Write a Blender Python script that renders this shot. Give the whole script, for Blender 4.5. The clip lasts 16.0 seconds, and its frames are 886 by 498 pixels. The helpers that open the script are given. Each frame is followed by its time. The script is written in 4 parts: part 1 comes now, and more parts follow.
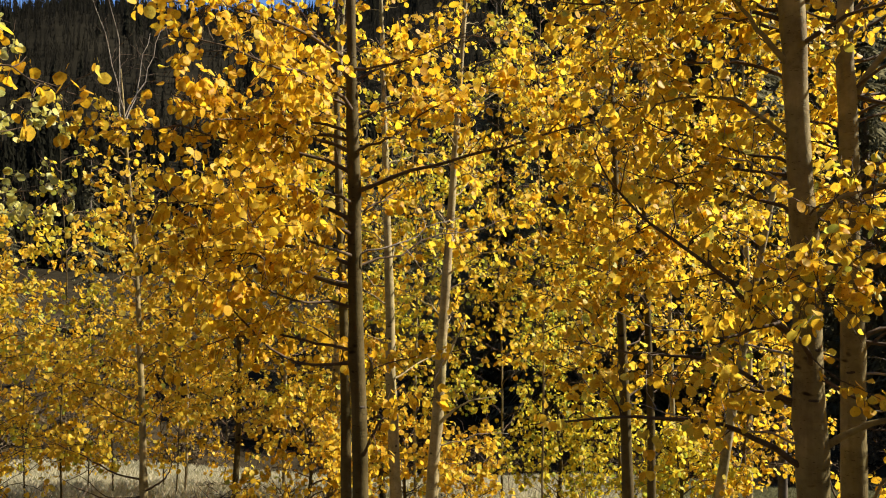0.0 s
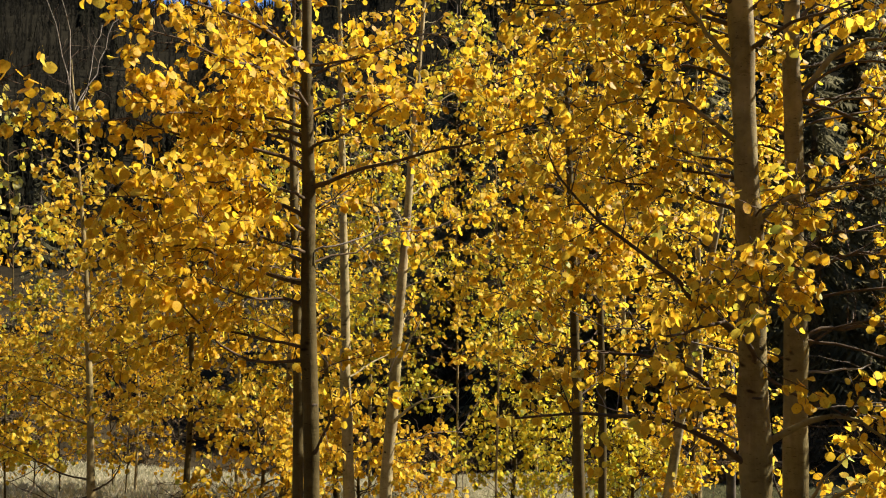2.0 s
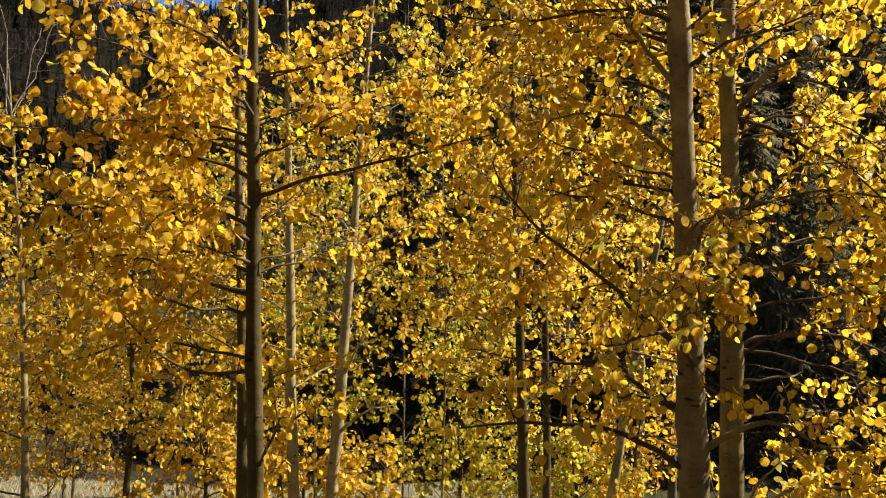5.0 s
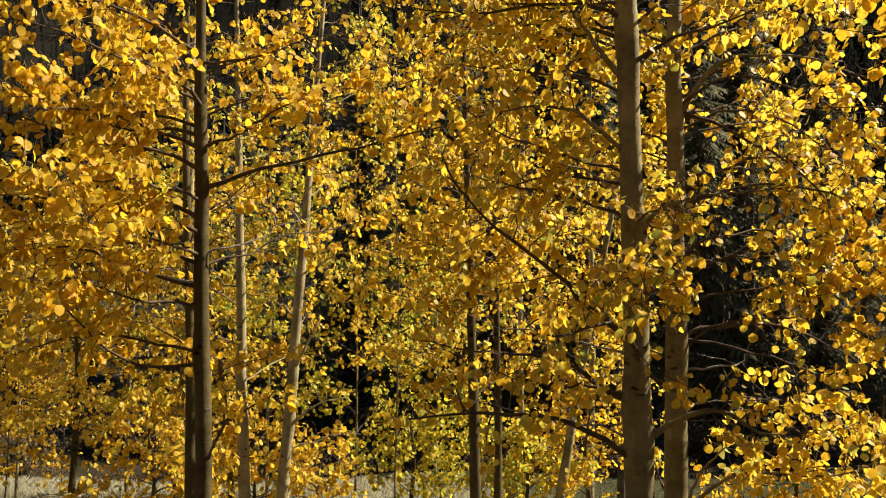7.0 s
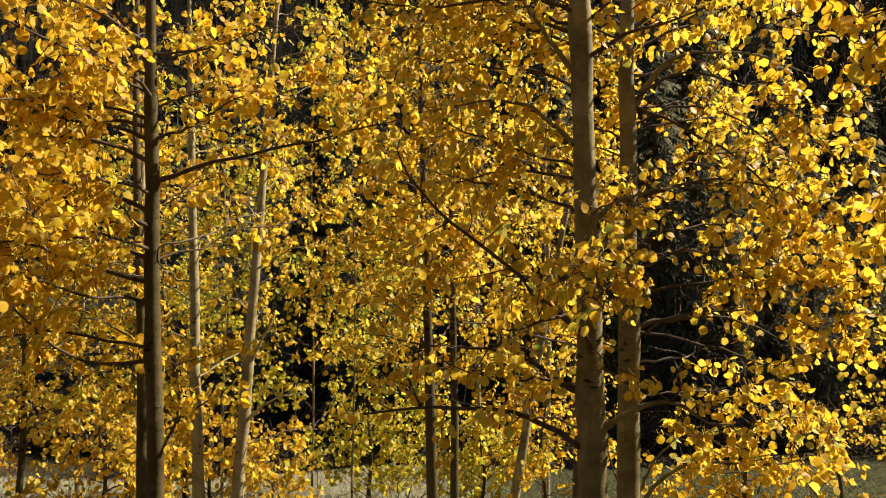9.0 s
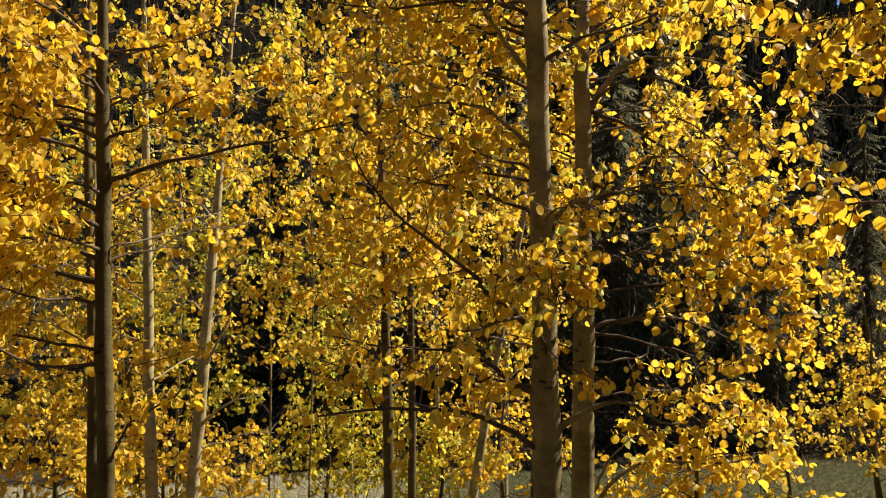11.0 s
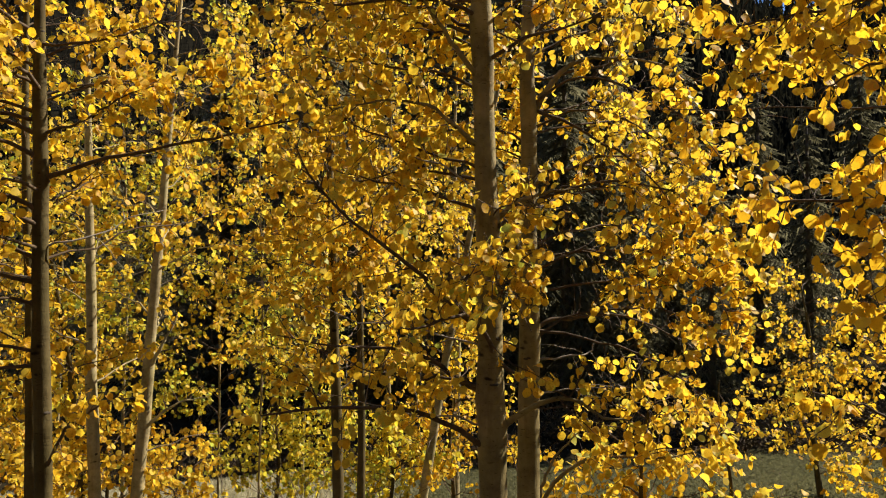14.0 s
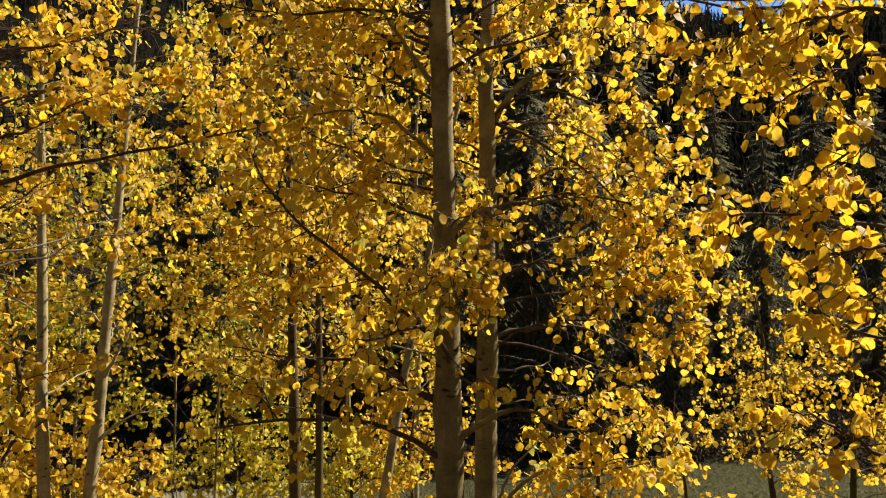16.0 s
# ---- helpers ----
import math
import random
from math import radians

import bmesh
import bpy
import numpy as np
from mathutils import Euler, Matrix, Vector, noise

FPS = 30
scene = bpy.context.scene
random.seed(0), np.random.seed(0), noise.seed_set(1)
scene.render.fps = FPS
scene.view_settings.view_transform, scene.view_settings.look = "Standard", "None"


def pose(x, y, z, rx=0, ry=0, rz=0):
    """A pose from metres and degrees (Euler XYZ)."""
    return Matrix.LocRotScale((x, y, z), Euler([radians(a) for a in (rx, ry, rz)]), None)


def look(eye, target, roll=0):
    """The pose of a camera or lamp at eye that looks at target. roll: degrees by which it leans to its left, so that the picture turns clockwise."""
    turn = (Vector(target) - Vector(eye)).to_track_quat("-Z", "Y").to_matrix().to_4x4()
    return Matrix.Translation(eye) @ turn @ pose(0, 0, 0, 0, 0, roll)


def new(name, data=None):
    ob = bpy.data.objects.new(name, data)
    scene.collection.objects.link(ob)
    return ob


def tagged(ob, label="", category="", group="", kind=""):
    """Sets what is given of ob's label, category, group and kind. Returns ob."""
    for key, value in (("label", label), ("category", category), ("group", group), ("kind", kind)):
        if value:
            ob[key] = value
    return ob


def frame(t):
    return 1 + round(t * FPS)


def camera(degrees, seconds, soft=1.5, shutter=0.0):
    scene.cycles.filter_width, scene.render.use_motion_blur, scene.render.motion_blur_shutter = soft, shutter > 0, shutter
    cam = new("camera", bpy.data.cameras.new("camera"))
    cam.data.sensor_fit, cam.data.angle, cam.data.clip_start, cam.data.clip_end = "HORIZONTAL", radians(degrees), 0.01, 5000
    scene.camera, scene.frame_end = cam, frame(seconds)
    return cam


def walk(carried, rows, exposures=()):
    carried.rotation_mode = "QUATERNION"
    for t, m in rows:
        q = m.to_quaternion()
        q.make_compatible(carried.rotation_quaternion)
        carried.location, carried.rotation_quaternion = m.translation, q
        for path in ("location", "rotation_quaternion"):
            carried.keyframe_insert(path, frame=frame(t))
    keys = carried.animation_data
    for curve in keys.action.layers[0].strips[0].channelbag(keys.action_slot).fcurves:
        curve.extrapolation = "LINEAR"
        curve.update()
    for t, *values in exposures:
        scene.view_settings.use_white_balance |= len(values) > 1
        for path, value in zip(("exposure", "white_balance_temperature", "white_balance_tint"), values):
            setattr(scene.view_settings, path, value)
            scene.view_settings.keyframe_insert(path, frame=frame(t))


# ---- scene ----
# ---- camera: it stands on one spot two metres over the ground, turns to the right and sways a little ----
EYE_Z = 2.0
cam = camera(57.45, 16.0, soft=1.1)
# seconds, shift x, y, z in metres, then heading to the right, tilt up and lean in degrees
TURN = [
    (0.0, 0.000, -0.000, 0.000, -11.42, 2.01, -0.27),
    (0.5, 0.005, -0.004, 0.002, -10.85, 2.03, -0.23),
    (1.0, 0.007, -0.007, 0.002, -10.15, 2.05, -0.08),
    (1.5, 0.010, -0.008, -0.000, -9.30, 1.98, 0.12),
    (2.0, 0.024, 0.002, -0.011, -8.53, 2.02, 0.21),
    (2.5, 0.027, 0.006, -0.010, -7.93, 2.03, 0.17),
    (3.0, 0.030, 0.001, -0.012, -7.59, 2.10, 0.12),
    (3.5, 0.030, -0.004, -0.009, -7.15, 2.18, 0.07),
    (4.0, 0.029, -0.017, -0.003, -6.56, 2.69, 0.20),
    (6.5, 0.047, -0.021, -0.004, -2.19, 2.34, 0.14),
    (7.0, 0.052, -0.023, -0.005, -1.62, 2.10, 0.16),
    (7.5, 0.052, -0.021, -0.006, -0.82, 1.80, 0.05),
    (8.0, 0.059, -0.019, -0.008, 0.00, 1.69, -0.13),
    (8.5, 0.065, -0.016, -0.005, 0.61, 1.62, -0.05),
    (9.0, 0.065, -0.020, -0.002, 1.34, 1.65, -0.02),
    (11.5, 0.091, -0.024, -0.008, 4.82, 1.86, 0.16),
    (12.0, 0.100, -0.022, -0.006, 5.58, 1.75, 0.23),
    (12.5, 0.104, -0.026, -0.007, 6.33, 1.60, -0.14),
    (13.0, 0.106, -0.032, -0.009, 6.51, 1.58, -0.35),
    (13.5, 0.114, -0.026, -0.013, 6.79, 1.70, -0.25),
    (14.0, 0.120, -0.027, -0.015, 7.31, 1.83, -0.09),
    (14.5, 0.127, -0.032, -0.016, 8.04, 1.97, 0.02),
    (15.0, 0.127, -0.034, -0.017, 8.85, 2.15, -0.08),
    (15.5, 0.132, -0.032, -0.016, 9.46, 2.39, 0.02),
    (16.0, 0.139, -0.028, -0.014, 9.96, 2.59, 0.07),
]


def stand(x, y, z, heading, tilt, lean):
    a, e = radians(heading), radians(tilt)
    eye = Vector((x, y, EYE_Z + z))
    return look(eye, eye + Vector((math.sin(a) * math.cos(e), math.cos(a) * math.cos(e), math.sin(e))), lean)


walk(cam, [(row[0], stand(*row[1:])) for row in TURN],
     exposures=((0.0, 1.54), (4.0, 1.51), (9.0, 1.45), (16.0, 1.33)))

# ---- sun, sky, exposure ----
SUN_AZ, SUN_EL = 71.0, 40.0   # to the right of straight ahead, over the horizon
world = bpy.data.worlds.new("sky")
scene.world = world
world.use_nodes = True
wn = world.node_tree
sky = wn.nodes.new("ShaderNodeTexSky")
sky.sky_type = "NISHITA"
sky.sun_disc = False
sky.sun_elevation = radians(SUN_EL)
sky.sun_rotation = radians(SUN_AZ)
sky.altitude = 2900
sky.dust_density = 0.0
sky.ozone_density = 6.0
wn.links.new(sky.outputs["Color"], wn.nodes["Background"].inputs["Color"])
wn.nodes["Background"].inputs["Strength"].default_value = 0.071
sun = new("sun", bpy.data.lights.new("sun", "SUN"))
sun.data.energy = 4.85
sun.data.angle = radians(0.53)
sun.data.color = (1.0, 0.92, 0.78)
sa, se = radians(SUN_AZ), radians(SUN_EL)
TO_SUN = Vector((math.sin(sa) * math.cos(se), math.cos(sa) * math.cos(se), math.sin(se)))
sun.matrix_world = look(TO_SUN * 60, (0, 0, 0))


# ---- materials ----
def material(name, rough=0.8, spec=0.3):
    m = bpy.data.materials.new(name)
    m.use_nodes = True
    nt = m.node_tree
    b = nt.nodes["Principled BSDF"]
    b.inputs["Roughness"].default_value = rough
    b.inputs["Specular IOR Level"].default_value = spec
    return m, nt, b


def node(nt, kind, **values):
    n = nt.nodes.new(kind)
    for key, value in values.items():
        n.inputs[key.replace("_", " ")].default_value = value
    return n


def ramp(nt, source, stops):
    n = nt.nodes.new("ShaderNodeValToRGB")
    el = n.color_ramp.elements
    while len(el) < len(stops):
        el.new(0.5)
    for e, (pos, col) in zip(el, stops):
        e.position, e.color = pos, (*col, 1)
    nt.links.new(source, n.inputs["Fac"])
    return n.outputs["Color"]


def coords(nt, scale=(1, 1, 1)):
    tc = nt.nodes.new("ShaderNodeTexCoord")
    mp = nt.nodes.new("ShaderNodeMapping")
    mp.inputs["Scale"].default_value = scale
    nt.links.new(tc.outputs["Object"], mp.inputs["Vector"])
    return mp.outputs["Vector"]


def noise_tex(nt, vec, scale, detail=4.0, rough=0.6):
    n = node(nt, "ShaderNodeTexNoise", Scale=scale, Detail=detail, Roughness=rough)
    nt.links.new(vec, n.inputs["Vector"])
    return n.outputs["Fac"]


def mixed(nt, fac, a, b, blend="MIX"):
    n = nt.nodes.new("ShaderNodeMix")
    n.data_type, n.blend_type = "RGBA", blend
    for sock, v in ((n.inputs["Factor"], fac), (n.inputs["A"], a), (n.inputs["B"], b)):
        if isinstance(v, (int, float)):
            sock.default_value = v
        elif isinstance(v, tuple):
            sock.default_value = (*v, 1)
        else:
            nt.links.new(v, sock)
    return n.outputs["Result"]


def math_node(nt, op, a, b=0.0):
    n = nt.nodes.new("ShaderNodeMath")
    n.operation = op
    for sock, v in ((n.inputs[0], a), (n.inputs[1], b)):
        if isinstance(v, (int, float)):
            sock.default_value = v
        else:
            nt.links.new(v, sock)
    return n.outputs["Value"]


def bump(nt, b, height, strength, distance):
    n = node(nt, "ShaderNodeBump", Strength=strength, Distance=distance)
    nt.links.new(height, n.inputs["Height"])
    nt.links.new(n.outputs["Normal"], b.inputs["Normal"])


def piece_random(nt):
    """One random number for each leaf, whether it is an object or an island of a mesh."""
    oi = nt.nodes.new("ShaderNodeObjectInfo")
    ge = nt.nodes.new("ShaderNodeNewGeometry")
    return math_node(nt, "FRACT", math_node(nt, "ADD", oi.outputs["Random"], ge.outputs["Random Per Island"]))


def leaf_material(name, stops, through_share=0.6):
    m, nt, b = material(name, 0.55, 0.28)
    vec = coords(nt)
    rnd = piece_random(nt)
    col = ramp(nt, rnd, stops)
    blotch = ramp(nt, noise_tex(nt, vec, 55.0, 3.0), [(0.36, (0.62, 0.50, 0.34)), (0.5, (1, 1, 1))])
    col = mixed(nt, 0.6, col, blotch, "MULTIPLY")
    spots = ramp(nt, noise_tex(nt, vec, 210.0, 1.0), [(0.27, (0.22, 0.11, 0.04)), (0.33, (1, 1, 1))])
    col = mixed(nt, 0.8, col, spots, "MULTIPLY")
    nt.links.new(col, b.inputs["Base Color"])
    tr = nt.nodes.new("ShaderNodeBsdfTranslucent")
    warm = mixed(nt, 1.0, col, (0.99, 0.975, 0.74), "MULTIPLY")
    nt.links.new(warm, tr.inputs["Color"])
    mix = nt.nodes.new("ShaderNodeMixShader")
    mix.inputs["Fac"].default_value = through_share
    nt.links.new(b.outputs["BSDF"], mix.inputs[1])
    nt.links.new(tr.outputs["BSDF"], mix.inputs[2])
    nt.links.new(mix.outputs["Shader"], nt.nodes["Material Output"].inputs["Surface"])
    return m


LEAF_YELLOW = leaf_material("leaf_yellow", [(0.0, (0.66, 0.385, 0.030)), (0.25, (0.74, 0.468, 0.037)), (0.7, (0.757, 0.540, 0.055)),
                                            (0.92, (0.687, 0.552, 0.085)), (1.0, (0.423, 0.477, 0.085))])
LEAF_GOLD = leaf_material("leaf_gold", [(0.0, (0.622, 0.339, 0.024)), (0.3, (0.72, 0.440, 0.026)), (0.75, (0.755, 0.510, 0.038)), (1.0, (0.747, 0.60, 0.075))])
LEAF_GREEN = leaf_material("leaf_green", [(0.0, (0.711, 0.499, 0.032)), (0.45, (0.728, 0.585, 0.052)), (0.8, (0.551, 0.515, 0.073)), (1.0, (0.303, 0.387, 0.063))])
LEAF_PALE = leaf_material("leaf_pale", [(0.0, (0.617, 0.482, 0.086)), (0.5, (0.417, 0.429, 0.121)), (1.0, (0.562, 0.536, 0.259))], 0.4)


def bark_material(name, pale, shade, mark, rough=0.75, gloss=0.12):
    m, nt, b = material(name, rough, gloss)
    vec = coords(nt)
    col = ramp(nt, noise_tex(nt, vec, 6.0, 6.0, 0.65), [(0.30, shade), (0.66, pale)])
    green = ramp(nt, noise_tex(nt, coords(nt, (3, 3, 1.2)), 1.6, 3.0), [(0.42, (1, 1, 1)), (0.62, (0.80, 0.92, 0.62))])
    col = mixed(nt, 0.4, col, green, "MULTIPLY")
    ringv = coords(nt, (9, 9, 34))
    rings = ramp(nt, noise_tex(nt, ringv, 1.0, 4.0, 0.7), [(0.30, mark), (0.40, (1, 1, 1))])
    col = mixed(nt, 0.6, col, rings, "MULTIPLY")
    dashes = ramp(nt, noise_tex(nt, coords(nt, (42, 42, 190)), 1.0, 1.0), [(0.27, (0.25, 0.2, 0.14)), (0.33, (1, 1, 1))])
    col = mixed(nt, 0.75, col, dashes, "MULTIPLY")
    streak = ramp(nt, noise_tex(nt, coords(nt, (26, 26, 2.2)), 1.0, 4.0), [(0.28, (0.42, 0.38, 0.30)), (0.5, (1, 1, 1))])
    col = mixed(nt, 0.45, col, streak, "MULTIPLY")
    eyes = ramp(nt, noise_tex(nt, coords(nt, (11, 11, 20)), 1.0, 1.5), [(0.25, (0.07, 0.055, 0.04)), (0.31, (1, 1, 1))])
    col = mixed(nt, 0.9, col, eyes, "MULTIPLY")
    nt.links.new(col, b.inputs["Base Color"])
    bump(nt, b, math_node(nt, "ADD", noise_tex(nt, ringv, 1.3, 5.0, 0.7), noise_tex(nt, coords(nt, (60, 60, 30)), 1.0, 3.0)), 0.45, 0.006)
    return m


BARK = bark_material("aspen_bark", (0.29, 0.222, 0.105), (0.088, 0.064, 0.026), (0.45, 0.38, 0.28))
BARK_PALE = bark_material("pale_aspen_bark", (0.38, 0.305, 0.168), (0.11, 0.082, 0.037), (0.45, 0.38, 0.28))
BARK_THIN = bark_material("young_aspen_bark", (0.105, 0.078, 0.034), (0.042, 0.030, 0.011), (0.45, 0.38, 0.28), 0.8, 0.08)


def plain_material(name, a, b_col, scale, rough=0.85, strength=0.3, spec=0.2):
    m, nt, b = material(name, rough, spec)
    vec = coords(nt)
    fac = noise_tex(nt, vec, scale, 5.0)
    col = ramp(nt, fac, [(0.3, a), (0.7, b_col)])
    fine = ramp(nt, noise_tex(nt, vec, scale * 9, 2.0), [(0.3, (0.7, 0.7, 0.7)), (0.65, (1, 1, 1))])
    nt.links.new(mixed(nt, 0.6, col, fine, "MULTIPLY"), b.inputs["Base Color"])
    bump(nt, b, fac, strength, 0.01)
    return m


TWIG = plain_material("twig_bark", (0.045, 0.028, 0.018), (0.12, 0.08, 0.05), 30.0)
LIMB = plain_material("limb_bark", (0.046, 0.029, 0.016), (0.125, 0.083, 0.045), 24.0)
DEAD = plain_material("dead_twig_bark", (0.16, 0.13, 0.10), (0.36, 0.31, 0.25), 30.0)
KNOT = plain_material("knot", (0.03, 0.025, 0.02), (0.09, 0.07, 0.05), 60.0)
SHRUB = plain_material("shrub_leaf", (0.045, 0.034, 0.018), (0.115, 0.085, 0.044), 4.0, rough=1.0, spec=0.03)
STONE = plain_material("stone", (0.28, 0.27, 0.26), (0.46, 0.45, 0.44), 14.0)
CONIFER_BARK = plain_material("conifer_bark", (0.05, 0.04, 0.03), (0.14, 0.11, 0.08), 12.0)
# near black: the shade on the far trunks is put into the colour
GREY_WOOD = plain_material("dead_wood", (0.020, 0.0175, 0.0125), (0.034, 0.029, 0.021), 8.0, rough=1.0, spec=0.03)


def soft_foliage(name, a, b_col, scale):
    """Massed needles and twigs that pass half of the light on."""
    m = plain_material(name, a, b_col, scale, rough=1.0, spec=0.0)
    nt = m.node_tree
    b = nt.nodes["Principled BSDF"]
    tr, mix = nt.nodes.new("ShaderNodeBsdfTranslucent"), nt.nodes.new("ShaderNodeMixShader")
    nt.links.new(b.inputs["Base Color"].links[0].from_socket, tr.inputs["Color"])
    mix.inputs["Fac"].default_value = 0.5
    nt.links.new(b.outputs["BSDF"], mix.inputs[1])
    nt.links.new(tr.outputs["BSDF"], mix.inputs[2])
    nt.links.new(mix.outputs["Shader"], nt.nodes["Material Output"].inputs["Surface"])
    return m


# FOREST and BARE_WOOD are near black, with the far slope's shade in their colour
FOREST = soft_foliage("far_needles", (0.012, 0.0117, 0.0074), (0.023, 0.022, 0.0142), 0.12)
NEEDLES = soft_foliage("needles", (0.115, 0.106, 0.056), (0.175, 0.158, 0.090), 2.5)
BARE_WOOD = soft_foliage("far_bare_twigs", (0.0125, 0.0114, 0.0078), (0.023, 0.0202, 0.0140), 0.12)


def greener_side(nt, vec, dry):
    """Greener, darker turf towards the right side of the meadow, with an uneven edge."""
    sep = nt.nodes.new("ShaderNodeSeparateXYZ")
    nt.links.new(vec, sep.inputs["Vector"])
    rag = math_node(nt, "ADD", sep.outputs["X"], math_node(nt, "MULTIPLY", noise_tex(nt, vec, 0.6, 4.0), 3.0))
    clamp = nt.nodes.new("ShaderNodeClamp")
    nt.links.new(math_node(nt, "MULTIPLY", math_node(nt, "SUBTRACT", rag, 0.9), 0.5), clamp.inputs["Value"])
    return mixed(nt, math_node(nt, "MULTIPLY", clamp.outputs["Result"], 0.9), dry, (0.09, 0.088, 0.036))


def grass_material():
    m, nt, b = material("dry_grass", 0.8, 0.2)
    col = ramp(nt, piece_random(nt), [(0.0, (0.24, 0.235, 0.12)), (0.4, (0.37, 0.34, 0.215)), (1.0, (0.50, 0.44, 0.31))])
    col = greener_side(nt, coords(nt), col)
    nt.links.new(col, b.inputs["Base Color"])
    tr, mix = nt.nodes.new("ShaderNodeBsdfTranslucent"), nt.nodes.new("ShaderNodeMixShader")
    nt.links.new(col, tr.inputs["Color"])
    mix.inputs["Fac"].default_value = 0.45
    nt.links.new(b.outputs["BSDF"], mix.inputs[1])
    nt.links.new(tr.outputs["BSDF"], mix.inputs[2])
    nt.links.new(mix.outputs["Shader"], nt.nodes["Material Output"].inputs["Surface"])
    return m


def ground_material():
    m, nt, b = material("meadow", 1.0, 0.0)
    vec = coords(nt)
    col = ramp(nt, noise_tex(nt, vec, 0.35, 6.0), [(0.32, (0.20, 0.20, 0.10)), (0.47, (0.33, 0.29, 0.17)), (0.70, (0.42, 0.35, 0.235))])
    fine = ramp(nt, noise_tex(nt, coords(nt, (1, 1, 0.3)), 22.0, 5.0, 0.75), [(0.3, (0.68, 0.66, 0.6)), (0.65, (1, 1, 1))])
    near = mixed(nt, 0.9, greener_side(nt, vec, col), fine, "MULTIPLY")
    # ground of the far hills, near black with the slope's shade put in
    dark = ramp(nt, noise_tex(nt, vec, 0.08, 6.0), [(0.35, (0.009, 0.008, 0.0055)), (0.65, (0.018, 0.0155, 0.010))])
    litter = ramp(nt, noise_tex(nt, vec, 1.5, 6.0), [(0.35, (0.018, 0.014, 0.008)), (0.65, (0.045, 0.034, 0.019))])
    sep = nt.nodes.new("ShaderNodeSeparateXYZ")
    nt.links.new(vec, sep.inputs["Vector"])
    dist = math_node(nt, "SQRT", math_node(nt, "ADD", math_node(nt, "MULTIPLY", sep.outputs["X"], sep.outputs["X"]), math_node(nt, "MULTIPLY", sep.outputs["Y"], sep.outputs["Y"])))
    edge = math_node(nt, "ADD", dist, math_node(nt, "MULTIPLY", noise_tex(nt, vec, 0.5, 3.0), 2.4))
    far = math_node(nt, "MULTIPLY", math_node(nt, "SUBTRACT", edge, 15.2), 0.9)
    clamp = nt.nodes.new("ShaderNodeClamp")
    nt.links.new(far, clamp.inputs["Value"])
    # unseen ground near and behind the camera, coloured shade-dark to cut bounced light
    unseen_dark_floor = ramp(nt, noise_tex(nt, vec, 2.2, 6.0), [(0.35, (0.040, 0.028, 0.014)), (0.65, (0.095, 0.066, 0.028))])
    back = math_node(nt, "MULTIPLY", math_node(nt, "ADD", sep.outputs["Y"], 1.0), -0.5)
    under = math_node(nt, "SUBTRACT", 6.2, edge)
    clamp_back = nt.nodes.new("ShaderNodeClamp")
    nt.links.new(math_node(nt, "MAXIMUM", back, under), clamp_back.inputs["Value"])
    floor_col = mixed(nt, clamp_back.outputs["Result"], near, unseen_dark_floor)
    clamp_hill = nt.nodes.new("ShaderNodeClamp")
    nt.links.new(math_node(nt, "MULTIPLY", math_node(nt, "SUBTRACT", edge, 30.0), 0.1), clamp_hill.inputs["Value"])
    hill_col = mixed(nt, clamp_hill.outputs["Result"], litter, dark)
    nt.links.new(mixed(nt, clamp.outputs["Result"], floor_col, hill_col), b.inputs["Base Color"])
    bump(nt, b, noise_tex(nt, vec, 14.0, 6.0, 0.7), 0.8, 0.05)
    return m


GRASS, GROUND = grass_material(), ground_material()


# ---- mesh helpers ----
def thing(name, at, label, category, group=""):
    ob = new(name)
    ob.location = at
    ob.empty_display_size = 0.2
    return tagged(ob, label, category, group)


def triangles(name, verts, tris, smooth=False):
    verts, tris = np.asarray(verts, np.float32), np.asarray(tris, np.int32)
    me = bpy.data.meshes.new(name)
    me.vertices.add(len(verts))
    me.vertices.foreach_set("co", verts.ravel())
    me.loops.add(tris.size)
    me.loops.foreach_set("vertex_index", tris.ravel())
    me.polygons.add(len(tris))
    me.polygons.foreach_set("loop_start", np.arange(0, tris.size, 3, dtype=np.int32))
    me.polygons.foreach_set("use_smooth", np.full(len(tris), smooth))
    me.update(calc_edges=True)
    return me


def part(name, verts, tris, mat, parent=None, label="", smooth=False, kind=""):
    me = triangles(name, verts, tris, smooth)
    me.materials.append(mat)
    ob = new(name, me)
    ob.parent = parent
    return tagged(ob, label, kind=kind)


